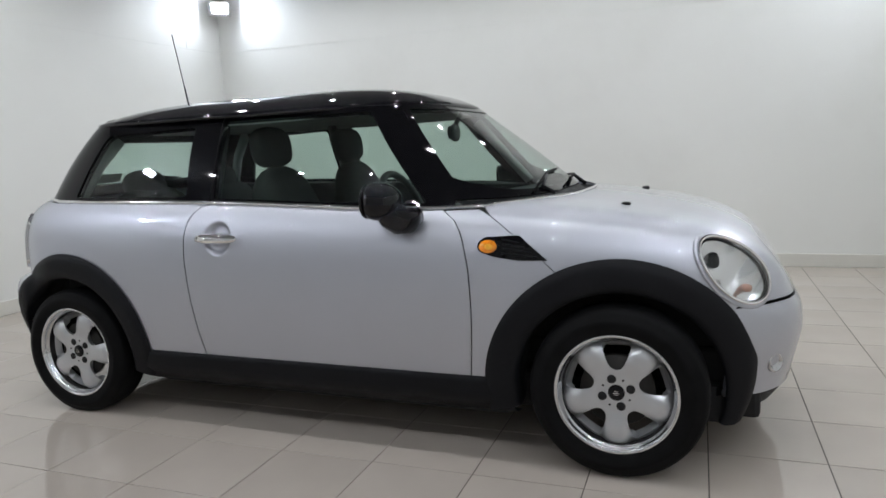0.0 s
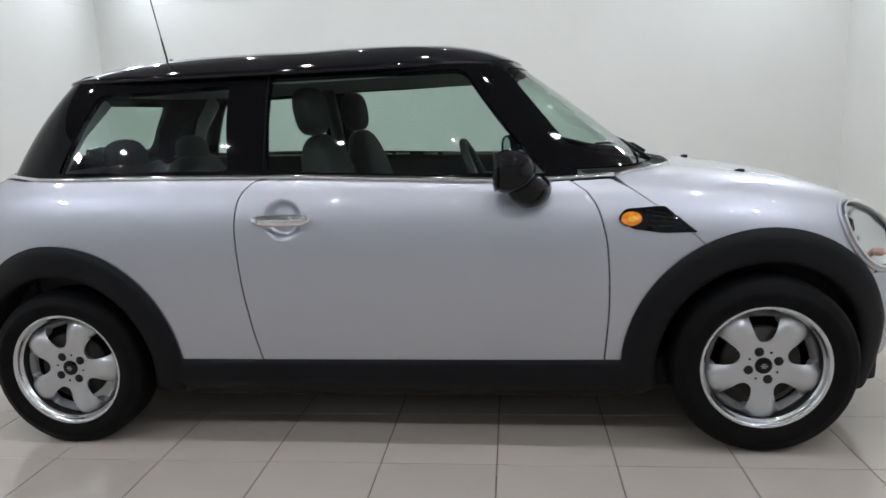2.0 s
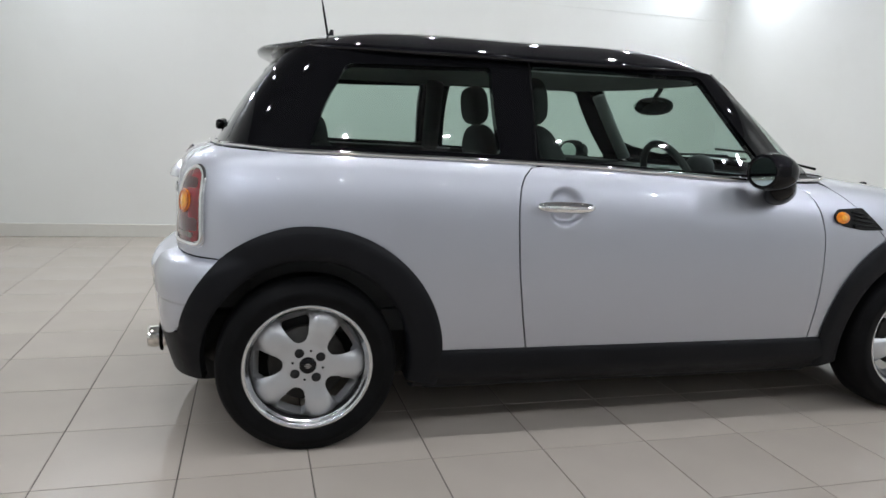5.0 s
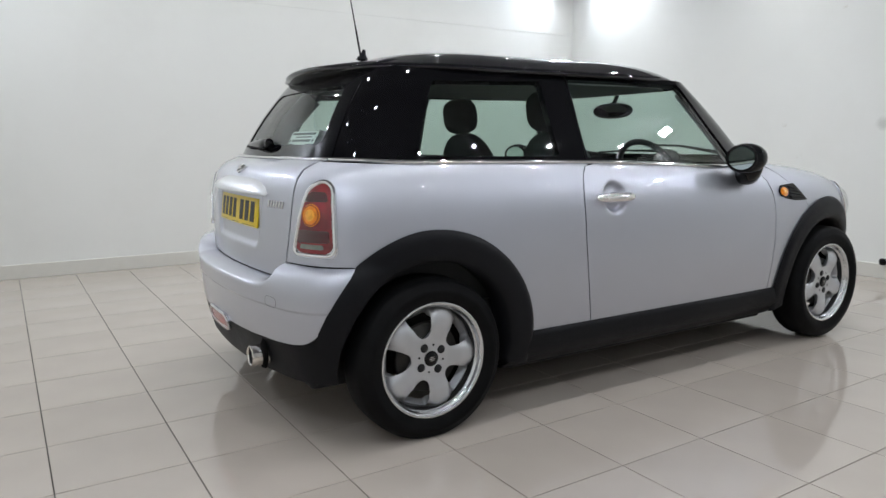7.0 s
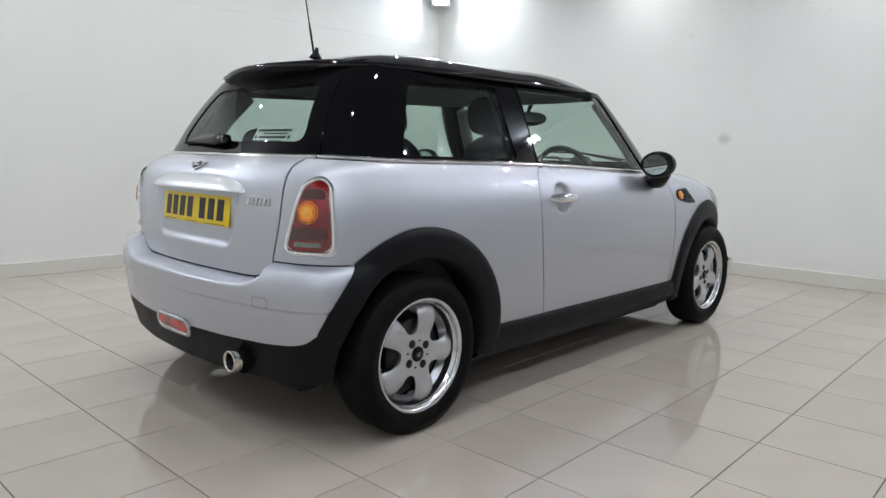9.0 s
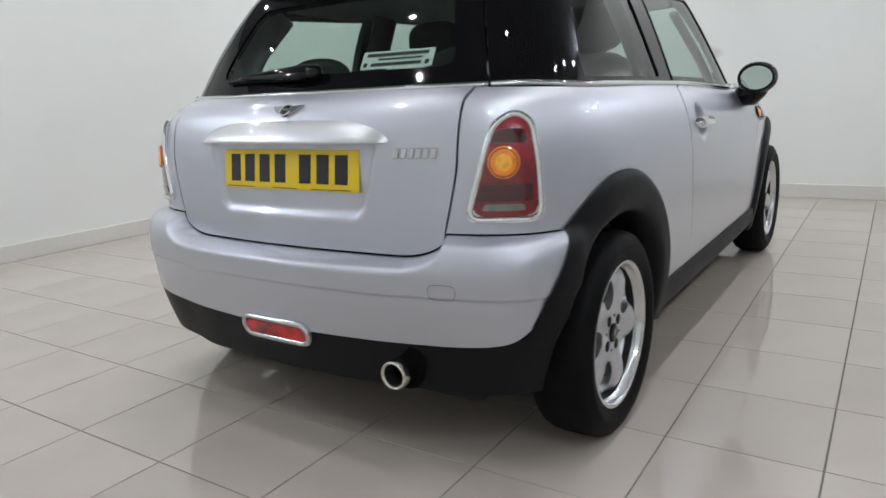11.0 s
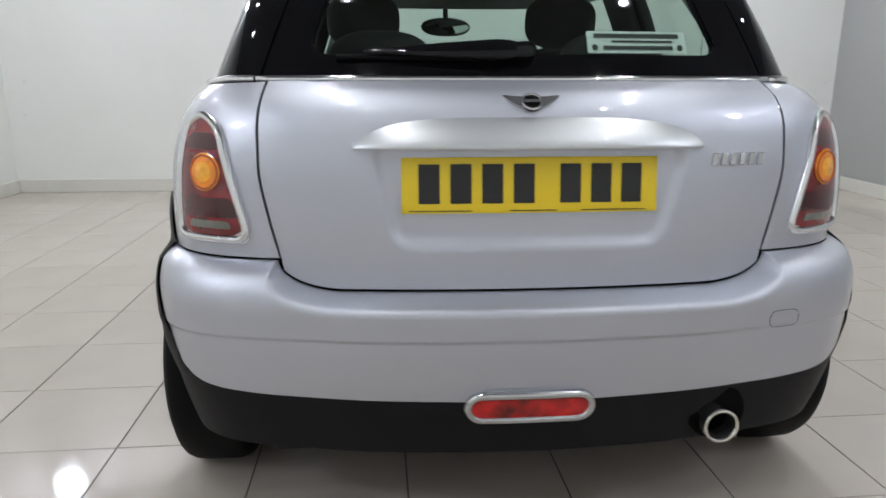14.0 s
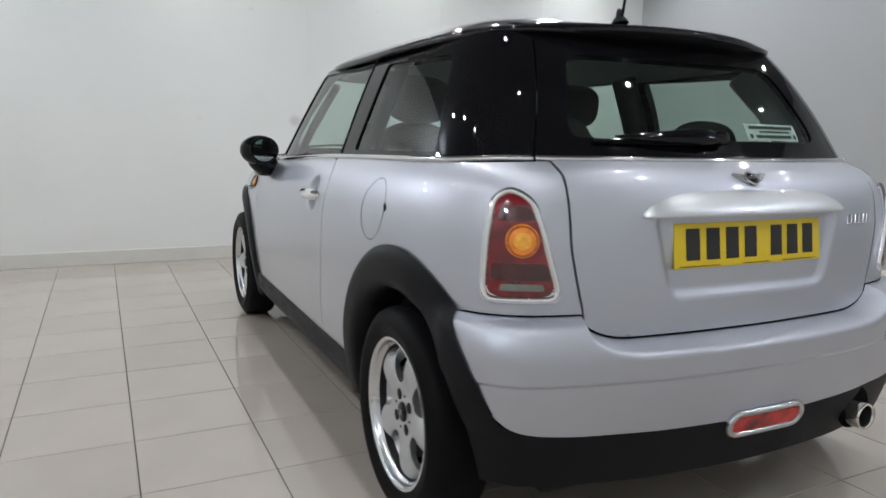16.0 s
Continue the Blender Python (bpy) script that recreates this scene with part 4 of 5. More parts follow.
ws_pane = [(ws_edge(z) - 0.014, z) for z in np.linspace(1.045, 1.318, 10)]
ws_pane = ws_pane + [(-y, z) for y, z in ws_pane[::-1]] + [(y, 0.982 + 0.055 * (abs(y) / (ws_edge(1.04) - 0.014)) ** 12) for y in np.linspace(-ws_edge(1.04) + 0.03, ws_edge(1.04) - 0.03, 24)]
part("windscreen_border", patch(ws_outline(-0.004, 0.962, 1.338), cab_front, 0.03, holes=[ws_pane], thick=0.01, out=(0, 0, 1.0)), PIANO, car, "black windscreen surround")
part("windscreen", patch(grown(ws_pane, 0.01), cab_front, 0.04, thick=0, lift=-0.004, out=(0, 0, 1.0)), GLASS, car, "tinted windscreen")


# chrome strip along the belt line
def belt_pts():
    xe = cowl_edge(0.69)
    pts = [Vector((xe - 0.004, -0.69, top_z(xe, 0.69) + 0.004))]
    pts += [Vector((x, -(cab_y(x, belt_z(x)) + 0.012), belt_z(x) - 0.004)) for x in np.linspace(0.66, -1.33, 40)]
    pts += [Vector((cab_back(y, 0.988).x - 0.012, -y, 0.988)) for y in np.linspace(0.62, 0.562, 4)]
    return pts


both("belt_trim", lambda: tube(belt_pts(), 0.009, 8), CHROME, label="chrome belt strip")
part("belt_trim", tube([Vector((cab_back(y, 0.988).x - 0.012, -y, 0.988)) for y in np.linspace(0.556, -0.556, 40)], 0.009, 8), CHROME, car, "chrome belt strip")


# ---- details of the car ----
# door handles
def handle_bar():
    pts = [Vector((x, -(body_y(x, HZ) + 0.016 - 0.010 * abs((x - HX - 0.005) / 0.105) ** 3), HZ + 0.001)) for x in np.linspace(-0.476, -0.264, 30)]
    return tube(pts, lambda t: 0.0225 * (1 - (2 * t - 1) ** 4 * 0.90) ** 0.5, 14, flat=0.80)


SATIN = material("satin_chrome", (0.56, 0.565, 0.58), 0.20, 1.0, 0.0, 0.03, 14.0)
for d, sgn in zip(doors, (1, -1)):
    h = handle_bar()
    part("door_handle", h if sgn > 0 else mirror_y(h), CHROME, d, "chrome door handle")
    if sgn > 0:
        lock = lathe([(0.0, 0.004), (0.008, 0.004), (0.0095, 0.0), (0.0095, -0.01)], 18)
        bmesh.ops.translate(lock, verts=lock.verts, vec=(-0.448, -(body_y(-0.448, HZ) + 0.026), HZ))
        part("lock", lock, SATIN, d, "round key lock")


# side scuttles with amber repeaters
def on_side(poly, lift, thick=0.006, step=0.012):
    return patch(poly, side, step, lift=lift, thick=thick + lift, out=IN)


scut = fillet([(0.775, 0.836), (0.905, 0.842), (1.008, 0.757), (0.900, 0.757), (0.80, 0.772), (0.757, 0.805)], [0.02, 0.01, 0.006, 0.02, 0.02, 0.03])
both("side_scuttle", lambda: on_side(scut, 0.003), PIANO, label="black ribbed side scuttle")


def rib(z0, x0, x1):
    return tube([Vector((x, -(body_y(x, z) + 0.005), z)) for x, z in ((x0 + (x1 - x0) * i / 8, z0 - 0.012 * i / 8) for i in range(9))], 0.0035, 6)


for z0, x0, x1 in ((0.830, 0.845, 0.905), (0.814, 0.85, 0.928), (0.798, 0.85, 0.95), (0.782, 0.845, 0.972)):
    both("scuttle_rib", lambda: rib(z0, x0, x1), PLASTIC)
oval = [(0.797 + 0.039 * math.cos(a), 0.806 + 0.0275 * math.sin(a)) for a in np.linspace(0, 2 * math.pi, 28, endpoint=False)]
oval_in = [(0.797 + 0.033 * math.cos(a), 0.806 + 0.0225 * math.sin(a)) for a in np.linspace(0, 2 * math.pi, 28, endpoint=False)]
both("repeater_rim", lambda: on_side(oval, 0.007), PIANO)
both("side_repeater", lambda: patch(oval_in, lambda x, z: side(x, z) - Vector((0, 0.009 + 0.006 * max(1 - ((x - 0.797) / 0.033) ** 2 - ((z - 0.806) / 0.0225) ** 2, 0), 0)), 0.006, thick=0.008, out=IN), AMBER, label="amber side indicator")


core = [(0.799 + 0.018 * math.cos(a), 0.806 + 0.0125 * math.sin(a)) for a in np.linspace(0, 2 * math.pi, 24, endpoint=False)]
# Paler amber paints the highlight in the middle of the indicator lenses.
AMBER_CORE = material("amber_highlight", (0.90, 0.40, 0.02), 0.1, 0.0, 1.0, 0.15, 90.0)
both("repeater_core", lambda: patch(core, lambda x, z: side(x, z) - Vector((0, 0.0125 + 0.004 * max(1 - ((x - 0.799) / 0.018) ** 2 - ((z - 0.806) / 0.0125) ** 2, 0), 0)), 0.005, thick=0.004, out=IN), AMBER_CORE, label="painted bright middle of the amber indicator")


# door mirrors
def mirror_head():
    bm = blob(0, 0, 0, 0.088, 0.096, 0.078, 2.15, 36, 24)
    for v in bm.verts:
        if v.co.x < -0.052:
            v.co.x = -0.052 + (v.co.x + 0.052) * 0.06
        v.co.z *= 1 - 0.12 * (v.co.x / 0.09)
    bmesh.ops.rotate(bm, verts=bm.verts, cent=(0, 0, 0), matrix=Matrix.Rotation(radians(4), 3, "Z"))
    bmesh.ops.scale(bm, verts=bm.verts, vec=(0.88, 0.88, 0.88))
    bmesh.ops.translate(bm, verts=bm.verts, vec=(0.415, -0.846, 0.974))
    return bm


def mirror_pane():
    bm = bmesh.new()
    ring = [bm.verts.new((-0.0575, 0.080 * math.cos(a), 0.064 * math.sin(a))) for a in np.linspace(0, 2 * math.pi, 36, endpoint=False)]
    bm.faces.new(ring)
    bmesh.ops.rotate(bm, verts=bm.verts, cent=(0, 0, 0), matrix=Matrix.Rotation(radians(4), 3, "Z"))
    bmesh.ops.scale(bm, verts=bm.verts, vec=(0.88, 0.88, 0.88))
    bmesh.ops.translate(bm, verts=bm.verts, vec=(0.415, -0.846, 0.974))
    bmesh.ops.recalc_face_normals(bm, faces=bm.faces)
    return bm


def mirror_rim():
    bm = tube([(-0.058, 0.081 * math.cos(a), 0.065 * math.sin(a)) for a in np.linspace(0, 2 * math.pi, 40, endpoint=False)], 0.0075, 8, True)
    bmesh.ops.rotate(bm, verts=bm.verts, cent=(0, 0, 0), matrix=Matrix.Rotation(radians(4), 3, "Z"))
    bmesh.ops.scale(bm, verts=bm.verts, vec=(0.88, 0.88, 0.88))
    bmesh.ops.translate(bm, verts=bm.verts, vec=(0.415, -0.846, 0.974))
    return bm


def mirror_foot():
    pts = [Vector((0.505, -0.752, 0.905)), Vector((0.495, -0.785, 0.898)), Vector((0.475, -0.82, 0.902)), Vector((0.45, -0.845, 0.925)), Vector((0.43, -0.85, 0.95))]
    return tube(pts, lambda t: 0.048 + 0.012 * math.sin(math.pi * t), 20, flat=0.8)


SILVERED = material("mirror_glass", (0.52, 0.60, 0.57), 0.0, 1.0, 0.0, 0.0, 5.0, rough_var=0.0)
for s in (1, -1):
    f = (lambda b: b) if s > 0 else mirror_y
    aim = Matrix.Translation((0.415, 0.846, 0)) @ Matrix.Rotation(radians(26), 4, "Z") @ Matrix.Translation((-0.415, -0.846, 0)) if s < 0 else Matrix()
    m = part("door_mirror", f(mirror_head()), PIANO, car, "gloss black round door mirror")
    part("mirror_glass", f(mirror_pane()), SILVERED, m, "round mirror glass", smooth=False)
    part("mirror_rim", f(mirror_rim()), PIANO, m)
    for o in (m.data, m.children[0].data, m.children[1].data):
        o.transform(aim)
    part("mirror_foot", f(mirror_foot()), PIANO, m)


# headlamps: an ellipse let into the bonnet
def lamp_lift(az, el):
    p = cast(az, el)
    d = p - HC
    r2 = (d.dot(HU) / 0.150) ** 2 + (d.dot(HV) / 0.092) ** 2
    return p + HN * (0.004 + 0.024 * max(1 - r2, 0))


REFLECTOR = material("lamp_reflector", (0.90, 0.90, 0.91), 0.20, 0.9, 0.0, 0.02, 14.0, rough_var=0.04)
ROSE = material("pale_orange_reflection", (0.62, 0.36, 0.28), 0.25, 0.0, 0.5, 0.1, 30.0)
CLEAR = glass("clear_lamp_glass", (0.93, 0.94, 0.94))
for s in (1, -1):
    f = (lambda b: b) if s > 0 else mirror_y
    bowl = patch(lamp_ring(0.145, 0.09), lambda a, e: cast(a, e) - HN * (0.006 + 0.052 * max(1 - ((cast(a, e) - HC).dot(HU) / 0.145) ** 2 - ((cast(a, e) - HC).dot(HV) / 0.09) ** 2, 0) + 0.003 * math.sin(75 * (cast(a, e) - HC).dot(HU))), 0.006, thick=0, out=CORE)
    hl = part("headlamp", f(bowl), REFLECTOR, car, "clear oval headlamp in a chrome ring")
    part("lamp_ring", f(tube([cast(a, e) + HN * 0.002 for a, e in lamp_ring(0.157, 0.097)], 0.0085, 10, True, 0.55)), PAINT, hl, "silver outer lamp ring")
    part("inner_ring", f(tube([cast(a, e) + HN * 0.008 for a, e in lamp_ring(0.147, 0.089)], 0.006, 8, True)), CHROME, hl, "chrome inner lamp ring")
    part("gasket", f(tube([cast(a, e) - HN * 0.004 for a, e in lamp_ring(0.140, 0.082)], 0.006, 6, True)), DARK, hl)
    part("lens", f(patch(lamp_ring(0.147, 0.089), lamp_lift, 0.02, thick=0.0, out=CORE)), CLEAR, hl, "clear lamp lens")
    eye = lathe([(0.0, 0.0), (0.03, 0.006), (0.042, 0.002), (0.046, -0.006), (0.050, -0.004), (0.056, -0.02), (0.056, -0.05)], 28)
    q = Vector((0, -1, 0)).rotation_difference(Vector((0.9, -0.35, 0.2)).normalized())
    for v in eye.verts:
        v.co = q @ (v.co * 0.5) + HC - HN * 0.026 - HU * 0.058 + HV * 0.01
    part("projector", f(eye), PIANO, hl, "dark projector lens")
    # small blob whose colour stands for the pinkish reflection low in the bowl
    low = blob(*(HC - HN * 0.024 + HU * 0.078), 0.018, 0.026, 0.014, 2.0, 16, 12)
    part("bulb_cover", f(low), ROSE, hl, "pale orange blob for the indicator's reflection")

# front fog lamps and washer jets
FOG = front_bumper_skin(*angles((1.74, -0.545, 0.375)))
for s in (1, -1):
    fog = lathe([(0.0, -0.004), (0.020, -0.002), (0.027, 0.006), (0.031, 0.008), (0.035, 0.002), (0.036, -0.02)], 28)
    q = Vector((0, -1, 0)).rotation_difference(Vector((0.72, -0.68, 0.05)).normalized())
    for v in fog.verts:
        v.co = q @ v.co + FOG
    part("front_fog_lamp", fog if s > 0 else mirror_y(fog), SATIN, car, "round front fog lamp")
    jet = blob(1.232, -0.44 * s, top_z(1.232, 0.44) + 0.002, 0.018, 0.011, 0.008, 2.4, 14, 10)
    part("washer_jet", jet, PLASTIC, car)


# cowl, its chrome edge and the wipers
def cowl():
    bm = bmesh.new()
    rows = []
    for y in np.linspace(-0.665, 0.665, 41):
        a = cab_front(y, 0.962)
        xe = cowl_edge(abs(y))
        b = Vector((xe, y, top_z(xe, abs(y)) - 0.004))
        rows.append([bm.verts.new(a.lerp(b, t) - Vector((0, 0, 0.02 * math.sin(math.pi * t) + 0.006))) for t in (0, 0.25, 0.5, 0.75, 1)])
    for p, q in zip(rows, rows[1:]):
        for k in range(4):
            bm.faces.new((p[k], p[k + 1], q[k + 1], q[k]))
    bmesh.ops.recalc_face_normals(bm, faces=bm.faces)
    return bm


part("cowl", cowl(), PLASTIC, car, "black plastic cowl below the windscreen")
part("cowl_trim", tube([Vector((cowl_edge(abs(y)) - 0.004, y, top_z(cowl_edge(abs(y)), abs(y)) + 0.004)) for y in np.linspace(-0.69, 0.69, 60)], 0.006, 8), CHROME, car, "chrome strip round the cowl")
for pts in ([(0.93, -0.30, 0.955), (0.90, -0.36, 0.985), (0.86, -0.10, 1.03), (0.855, 0.12, 1.035)], [(0.99, 0.12, 0.965), (0.94, 0.14, 1.0), (0.90, 0.33, 1.0), (0.82, 0.52, 0.99)]):
    w = part("front_wiper", tube(pts[:3], lambda t: 0.010 - 0.004 * t, 8), PLASTIC, car, "black wiper arm")
    part("wiper_blade", tube([Vector(pts[1]) + Vector((0.0, -0.15, -0.008)), Vector(pts[2]), Vector(pts[3])], 0.006, 6), RUBBER, w)

# tail lamps
SC = s_of((-1.600, -0.645))


AMBER_RING = material("deep_amber_ring", (0.42, 0.075, 0.003), 0.1, 0.0, 1.0, 0.2, 60.0)
RED_DARK = material("deep_red_lens", (0.055, 0.004, 0.006), 0.06, 0.0, 1.0, 0.4, 22.0)


def tail_poly(inset):
    p = [(SC - 0.100 + inset, 0.664 + inset), (SC + 0.098 - inset, 0.664 + inset), (SC + 0.092 - inset, 0.80), (SC + 0.074 - inset, 0.898), (SC + 0.025, 0.931 - inset), (SC - 0.034 + inset, 0.898)]
    return fillet(p, [0.035, 0.035, 0.05, 0.05, 0.035, 0.045], 6)


def tail_bulge(s, z):
    d = min(1, max(0, (abs(s - SC) / 0.10)))
    return round_tail(s, z, 0.005 + 0.006 * (1 - d * d) * max(0, 1 - ((z - 0.79) / 0.15) ** 2))


for sgn in (1, -1):
    f = (lambda b: b) if sgn > 0 else mirror_y
    tl = part("tail_lamp", f(patch(tail_poly(0.0), lambda s, z: round_tail(s, z, 0.005), 0.02, thick=0.012, out=IN)), CHROME, car, "red and amber tail lamp in a chrome frame")
    part("chrome_frame", f(outline_tube(tail_poly(0.008), lambda s, z: round_tail(s, z, 0.006), 0.0085, 0.012, segs=10)), CHROME, tl)
    part("red_lens", f(patch(tail_poly(0.0165), tail_bulge, 0.012, thick=0.014, out=IN)), RED, tl, "dark red lamp lens")
    rings = [(SC + 0.038 * math.cos(a), 0.808 + 0.038 * math.sin(a)) for a in np.linspace(0, 2 * math.pi, 32, endpoint=False)]
    part("amber_lens", f(patch(rings, lambda s, z: tail_bulge(s, z) + (round_tail(s, z, 0.1) - round_tail(s, z)) * (0.03 + 0.03 * math.sqrt(max(1 - ((s - SC) ** 2 + (z - 0.808) ** 2) / 0.001444, 0))), 0.01, thick=0.008, out=IN)), AMBER, tl, "round amber indicator lens")
    on_lens = lambda s, z, d: tail_bulge(s, z) + (round_tail(s, z, 0.1) - round_tail(s, z)) * d
    for radius, name, mat, rise in ((0.033, "amber_ring", AMBER_RING, 0.058), (0.020, "amber_core", AMBER_CORE, 0.060)):
        disc = [(SC + radius * math.cos(a), 0.808 + radius * math.sin(a)) for a in np.linspace(0, 2 * math.pi, 32, endpoint=False)]
        if name == "amber_ring":
            part(name, f(outline_tube(disc, lambda s, z: on_lens(s, z, rise - 0.012), 0.0022, 0.006, segs=6)), mat, tl, "darker ring in the amber lens")
        else:
            part(name, f(patch(disc, lambda s, z: on_lens(s, z, rise + 0.02 * max(1 - ((s - SC) ** 2 + (z - 0.808) ** 2) / 0.0004, 0)), 0.006, thick=0.004, out=IN)), mat, tl, "painted bright middle of the amber lens")
    band = fillet([(SC - 0.072, 0.716), (SC + 0.070, 0.716), (SC + 0.068, 0.757), (SC - 0.056, 0.757)], 0.010, 3)
    part("dark_band", f(patch(band, lambda s, z: on_lens(s, z, 0.006), 0.01, thick=0.003, out=IN)), RED_DARK, tl, "darker red band of the lens")
    cap = fillet([(SC - 0.034, 0.852), (SC + 0.058, 0.852), (SC + 0.046, 0.885), (SC - 0.016, 0.885)], 0.012, 3)
    part("dark_band", f(patch(cap, lambda s, z: on_lens(s, z, 0.006), 0.01, thick=0.003, out=IN)), RED_DARK, tl, "darker red band of the lens")
    bar = fillet([(SC - 0.055, 0.694), (SC + 0.050, 0.694), (SC + 0.046, 0.710), (SC - 0.048, 0.710)], 0.006, 3)
    part("reversing_lens", f(patch(bar, lambda s, z: tail_bulge(s, z) + (round_tail(s, z, 0.1) - round_tail(s, z)) * 0.02, 0.01, thick=0.004, out=IN)), material("clear_reflector", (0.20, 0.20, 0.18), 0.15, 0.4, 1.0, 0.2, 40.0), tl, "clear reversing lamp strip")


# tailgate furniture
def gate_handle():
    """A broad lip, flush at its top, hooded over the plate with a crisp lower edge."""
    bm = bmesh.new()
    rows = []
    prof = [(0.0, -0.012), (-0.002, 0.55), (0.0, 0.86), (0.030, 0.96), (0.075, 1.0), (0.16, 0.985), (0.32, 0.90), (0.50, 0.74), (0.68, 0.53), (0.84, 0.29), (0.95, 0.10), (1.0, -0.02)]
    for y in np.sin(np.linspace(-math.pi / 2, math.pi / 2, 81)) * 0.354:
        u = abs(y) / 0.354
        top = 0.006 + 0.054 * max(1 - u ** 4.5, 0) ** 0.75
        deep = 0.004 + 0.030 * max(1 - u ** 5, 0) ** 0.6
        row = []
        for v, d in prof:
            p = back(y, 0.857 + top * v)
            p.x -= deep * d
            row.append(bm.verts.new(p))
        rows.append(row)
    for p, q in zip(rows, rows[1:]):
        for k in range(len(p) - 1):
            bm.faces.new((p[k], p[k + 1], q[k + 1], q[k]))
    bmesh.ops.recalc_face_normals(bm, faces=bm.faces)
    edge = {r[2] for r in rows}
    for e in bm.edges:
        if e.verts[0] in edge and e.verts[1] in edge:
            e.smooth = False
    return bm


BRIGHT = material("bright_silver_trim", (0.60, 0.615, 0.63), 0.40, 0.85, 1.0, 0.012, 6.0, rough_var=0.01)
part("boot_handle", gate_handle(), BRIGHT, tailgate, "broad silver boot handle")

PT = pose(-1.6865, 0, 0.785, 0, 7.0, 0)


def on_plate(bm):
    bmesh.ops.subdivide_edges(bm, edges=[e for e in bm.edges if abs(e.verts[0].co.y - e.verts[1].co.y) > 0.1], cuts=14, use_grid_fill=True)
    for v in bm.verts:
        v.co.x += BOW * v.co.y ** 2
    bmesh.ops.transform(bm, matrix=PT, verts=bm.verts)
    return bm


plate = part("number_plate", on_plate(box(-0.003, 0.003, -0.2595, 0.2595, -0.0555, 0.0555, 0.002)), YELLOW, tailgate, "yellow rear number plate with black bars")
xs = [0.205, 0.142, 0.079, 0.016, -0.078, -0.141, -0.204]
for k, y in enumerate(xs):
    part("plate_bar", on_plate(box(-0.0042, -0.0032, y - 0.021, y + 0.021, -0.036, 0.042)), INK, plate, smooth=False)
for y0, y1 in ((0.12, 0.245), (-0.05, 0.045), (-0.235, -0.10)):
    part("plate_line", on_plate(box(-0.0038, -0.0031, y0, y1, -0.0515, -0.0495)), INK, plate, smooth=False)


def turned_to_tail(bm, y, z, lift=0.0, tilt=0.0):
    """Sets a mesh that faces -x (drawn at the origin) onto the tailgate."""
    n = (back(y, z) - Vector((-1.0, y * 0.6, z))).normalized()
    e = 1e-3
    n = (back(y + e, z) - back(y - e, z)).cross(back(y, z + e) - back(y, z - e)).normalized()
    if n.x > 0:
        n = -n
    q = Vector((-1, 0, 0)).rotation_difference(n)
    o = back(y, z) + n * lift
    for v in bm.verts:
        v.co = q @ v.co + o
    return bm


def wing(sgn):
    bm = bmesh.new()
    outline = [(0.016, 0.012), (0.058, 0.016), (0.050, 0.006), (0.040, -0.002), (0.030, -0.009), (0.016, -0.014)]
    front = [bm.verts.new((-0.005, sgn * y, z)) for y, z in outline]
    rear = [bm.verts.new((0.002, sgn * y, z)) for y, z in outline]
    bm.faces.new(front)
    for k in range(len(outline)):
        bm.faces.new((front[k], front[(k + 1) % 6], rear[(k + 1) % 6], rear[k]))
    bmesh.ops.recalc_face_normals(bm, faces=bm.faces)
    return bm


def x_disc(r, x0, x1, segs=28):
    bm = lathe([(0.0, x1), (r * 0.85, x1), (r, (x0 + x1) / 2), (r, x0)], segs)
    bmesh.ops.rotate(bm, verts=bm.verts, cent=(0, 0, 0), matrix=Matrix.Rotation(radians(-90), 3, "Z"))
    return bm


EZ = 0.943
emblem = part("badge", turned_to_tail(x_disc(0.0205, 0, 0.007), 0, EZ), PIANO, tailgate, "small round black winged badge")
part("badge_ring", turned_to_tail(tube([(-0.006, 0.019 * math.cos(a), 0.019 * math.sin(a)) for a in np.linspace(0, 2 * math.pi, 28, endpoint=False)], 0.0028, 6, True), 0, EZ), CHROME, emblem)
part("badge_bar", turned_to_tail(box(-0.0085, -0.006, -0.015, 0.015, -0.0035, 0.0035), 0, EZ), CHROME, emblem, smooth=False)
for s in (1, -1):
    part("badge_wing", turned_to_tail(wing(s), 0, EZ, 0.001), SATIN, emblem, smooth=False)
for k in range(6):
    y = -0.380 - 0.0205 * k
    bm = box(-0.004, 0.001, -0.007, 0.007, -0.013, 0.013, 0.0015)
    for v in bm.verts:
        v.co.y -= v.co.z * 0.18
    part("script_bar", turned_to_tail(bm, y, 0.831), SATIN, tailgate, "small chrome badge letters as plain bars", smooth=False)


# rear window furniture: wiper, sticker, spoiler, aerial
def on_back(y, z, lift):
    e = 1e-3
    n = (cab_back(y + e, z) - cab_back(y - e, z)).cross(cab_back(y, z + e) - cab_back(y, z - e)).normalized()
    if n.x > 0:
        n = -n
    return cab_back(y, z) + n * lift


wp = part("rear_wiper", tube([on_back(-0.02 + 0.35 * t, 1.040 - 0.004 * t, 0.018) for t in np.linspace(0, 1, 16)], lambda t: 0.031 * (1 - 0.86 * t ** 1.4) * min(1, 0.35 + 4 * t), 16, flat=0.62), PIANO, car, "black rear wiper")
part("wiper_pivot", blob(*on_back(-0.005, 1.038, 0.018), 0.018, 0.026, 0.020, 2.6, 20, 14), PIANO, wp)
part("wiper_blade", tube([on_back(0.06 + 0.33 * t, 1.028 + 0.002 * t, 0.008) for t in np.linspace(0, 1, 12)], 0.006, 6), RUBBER, wp)


def sticker_poly(y0, y1, z0, z1):
    return [(y0, z0), (y1, z0), (y1, z1), (y0, z1)]


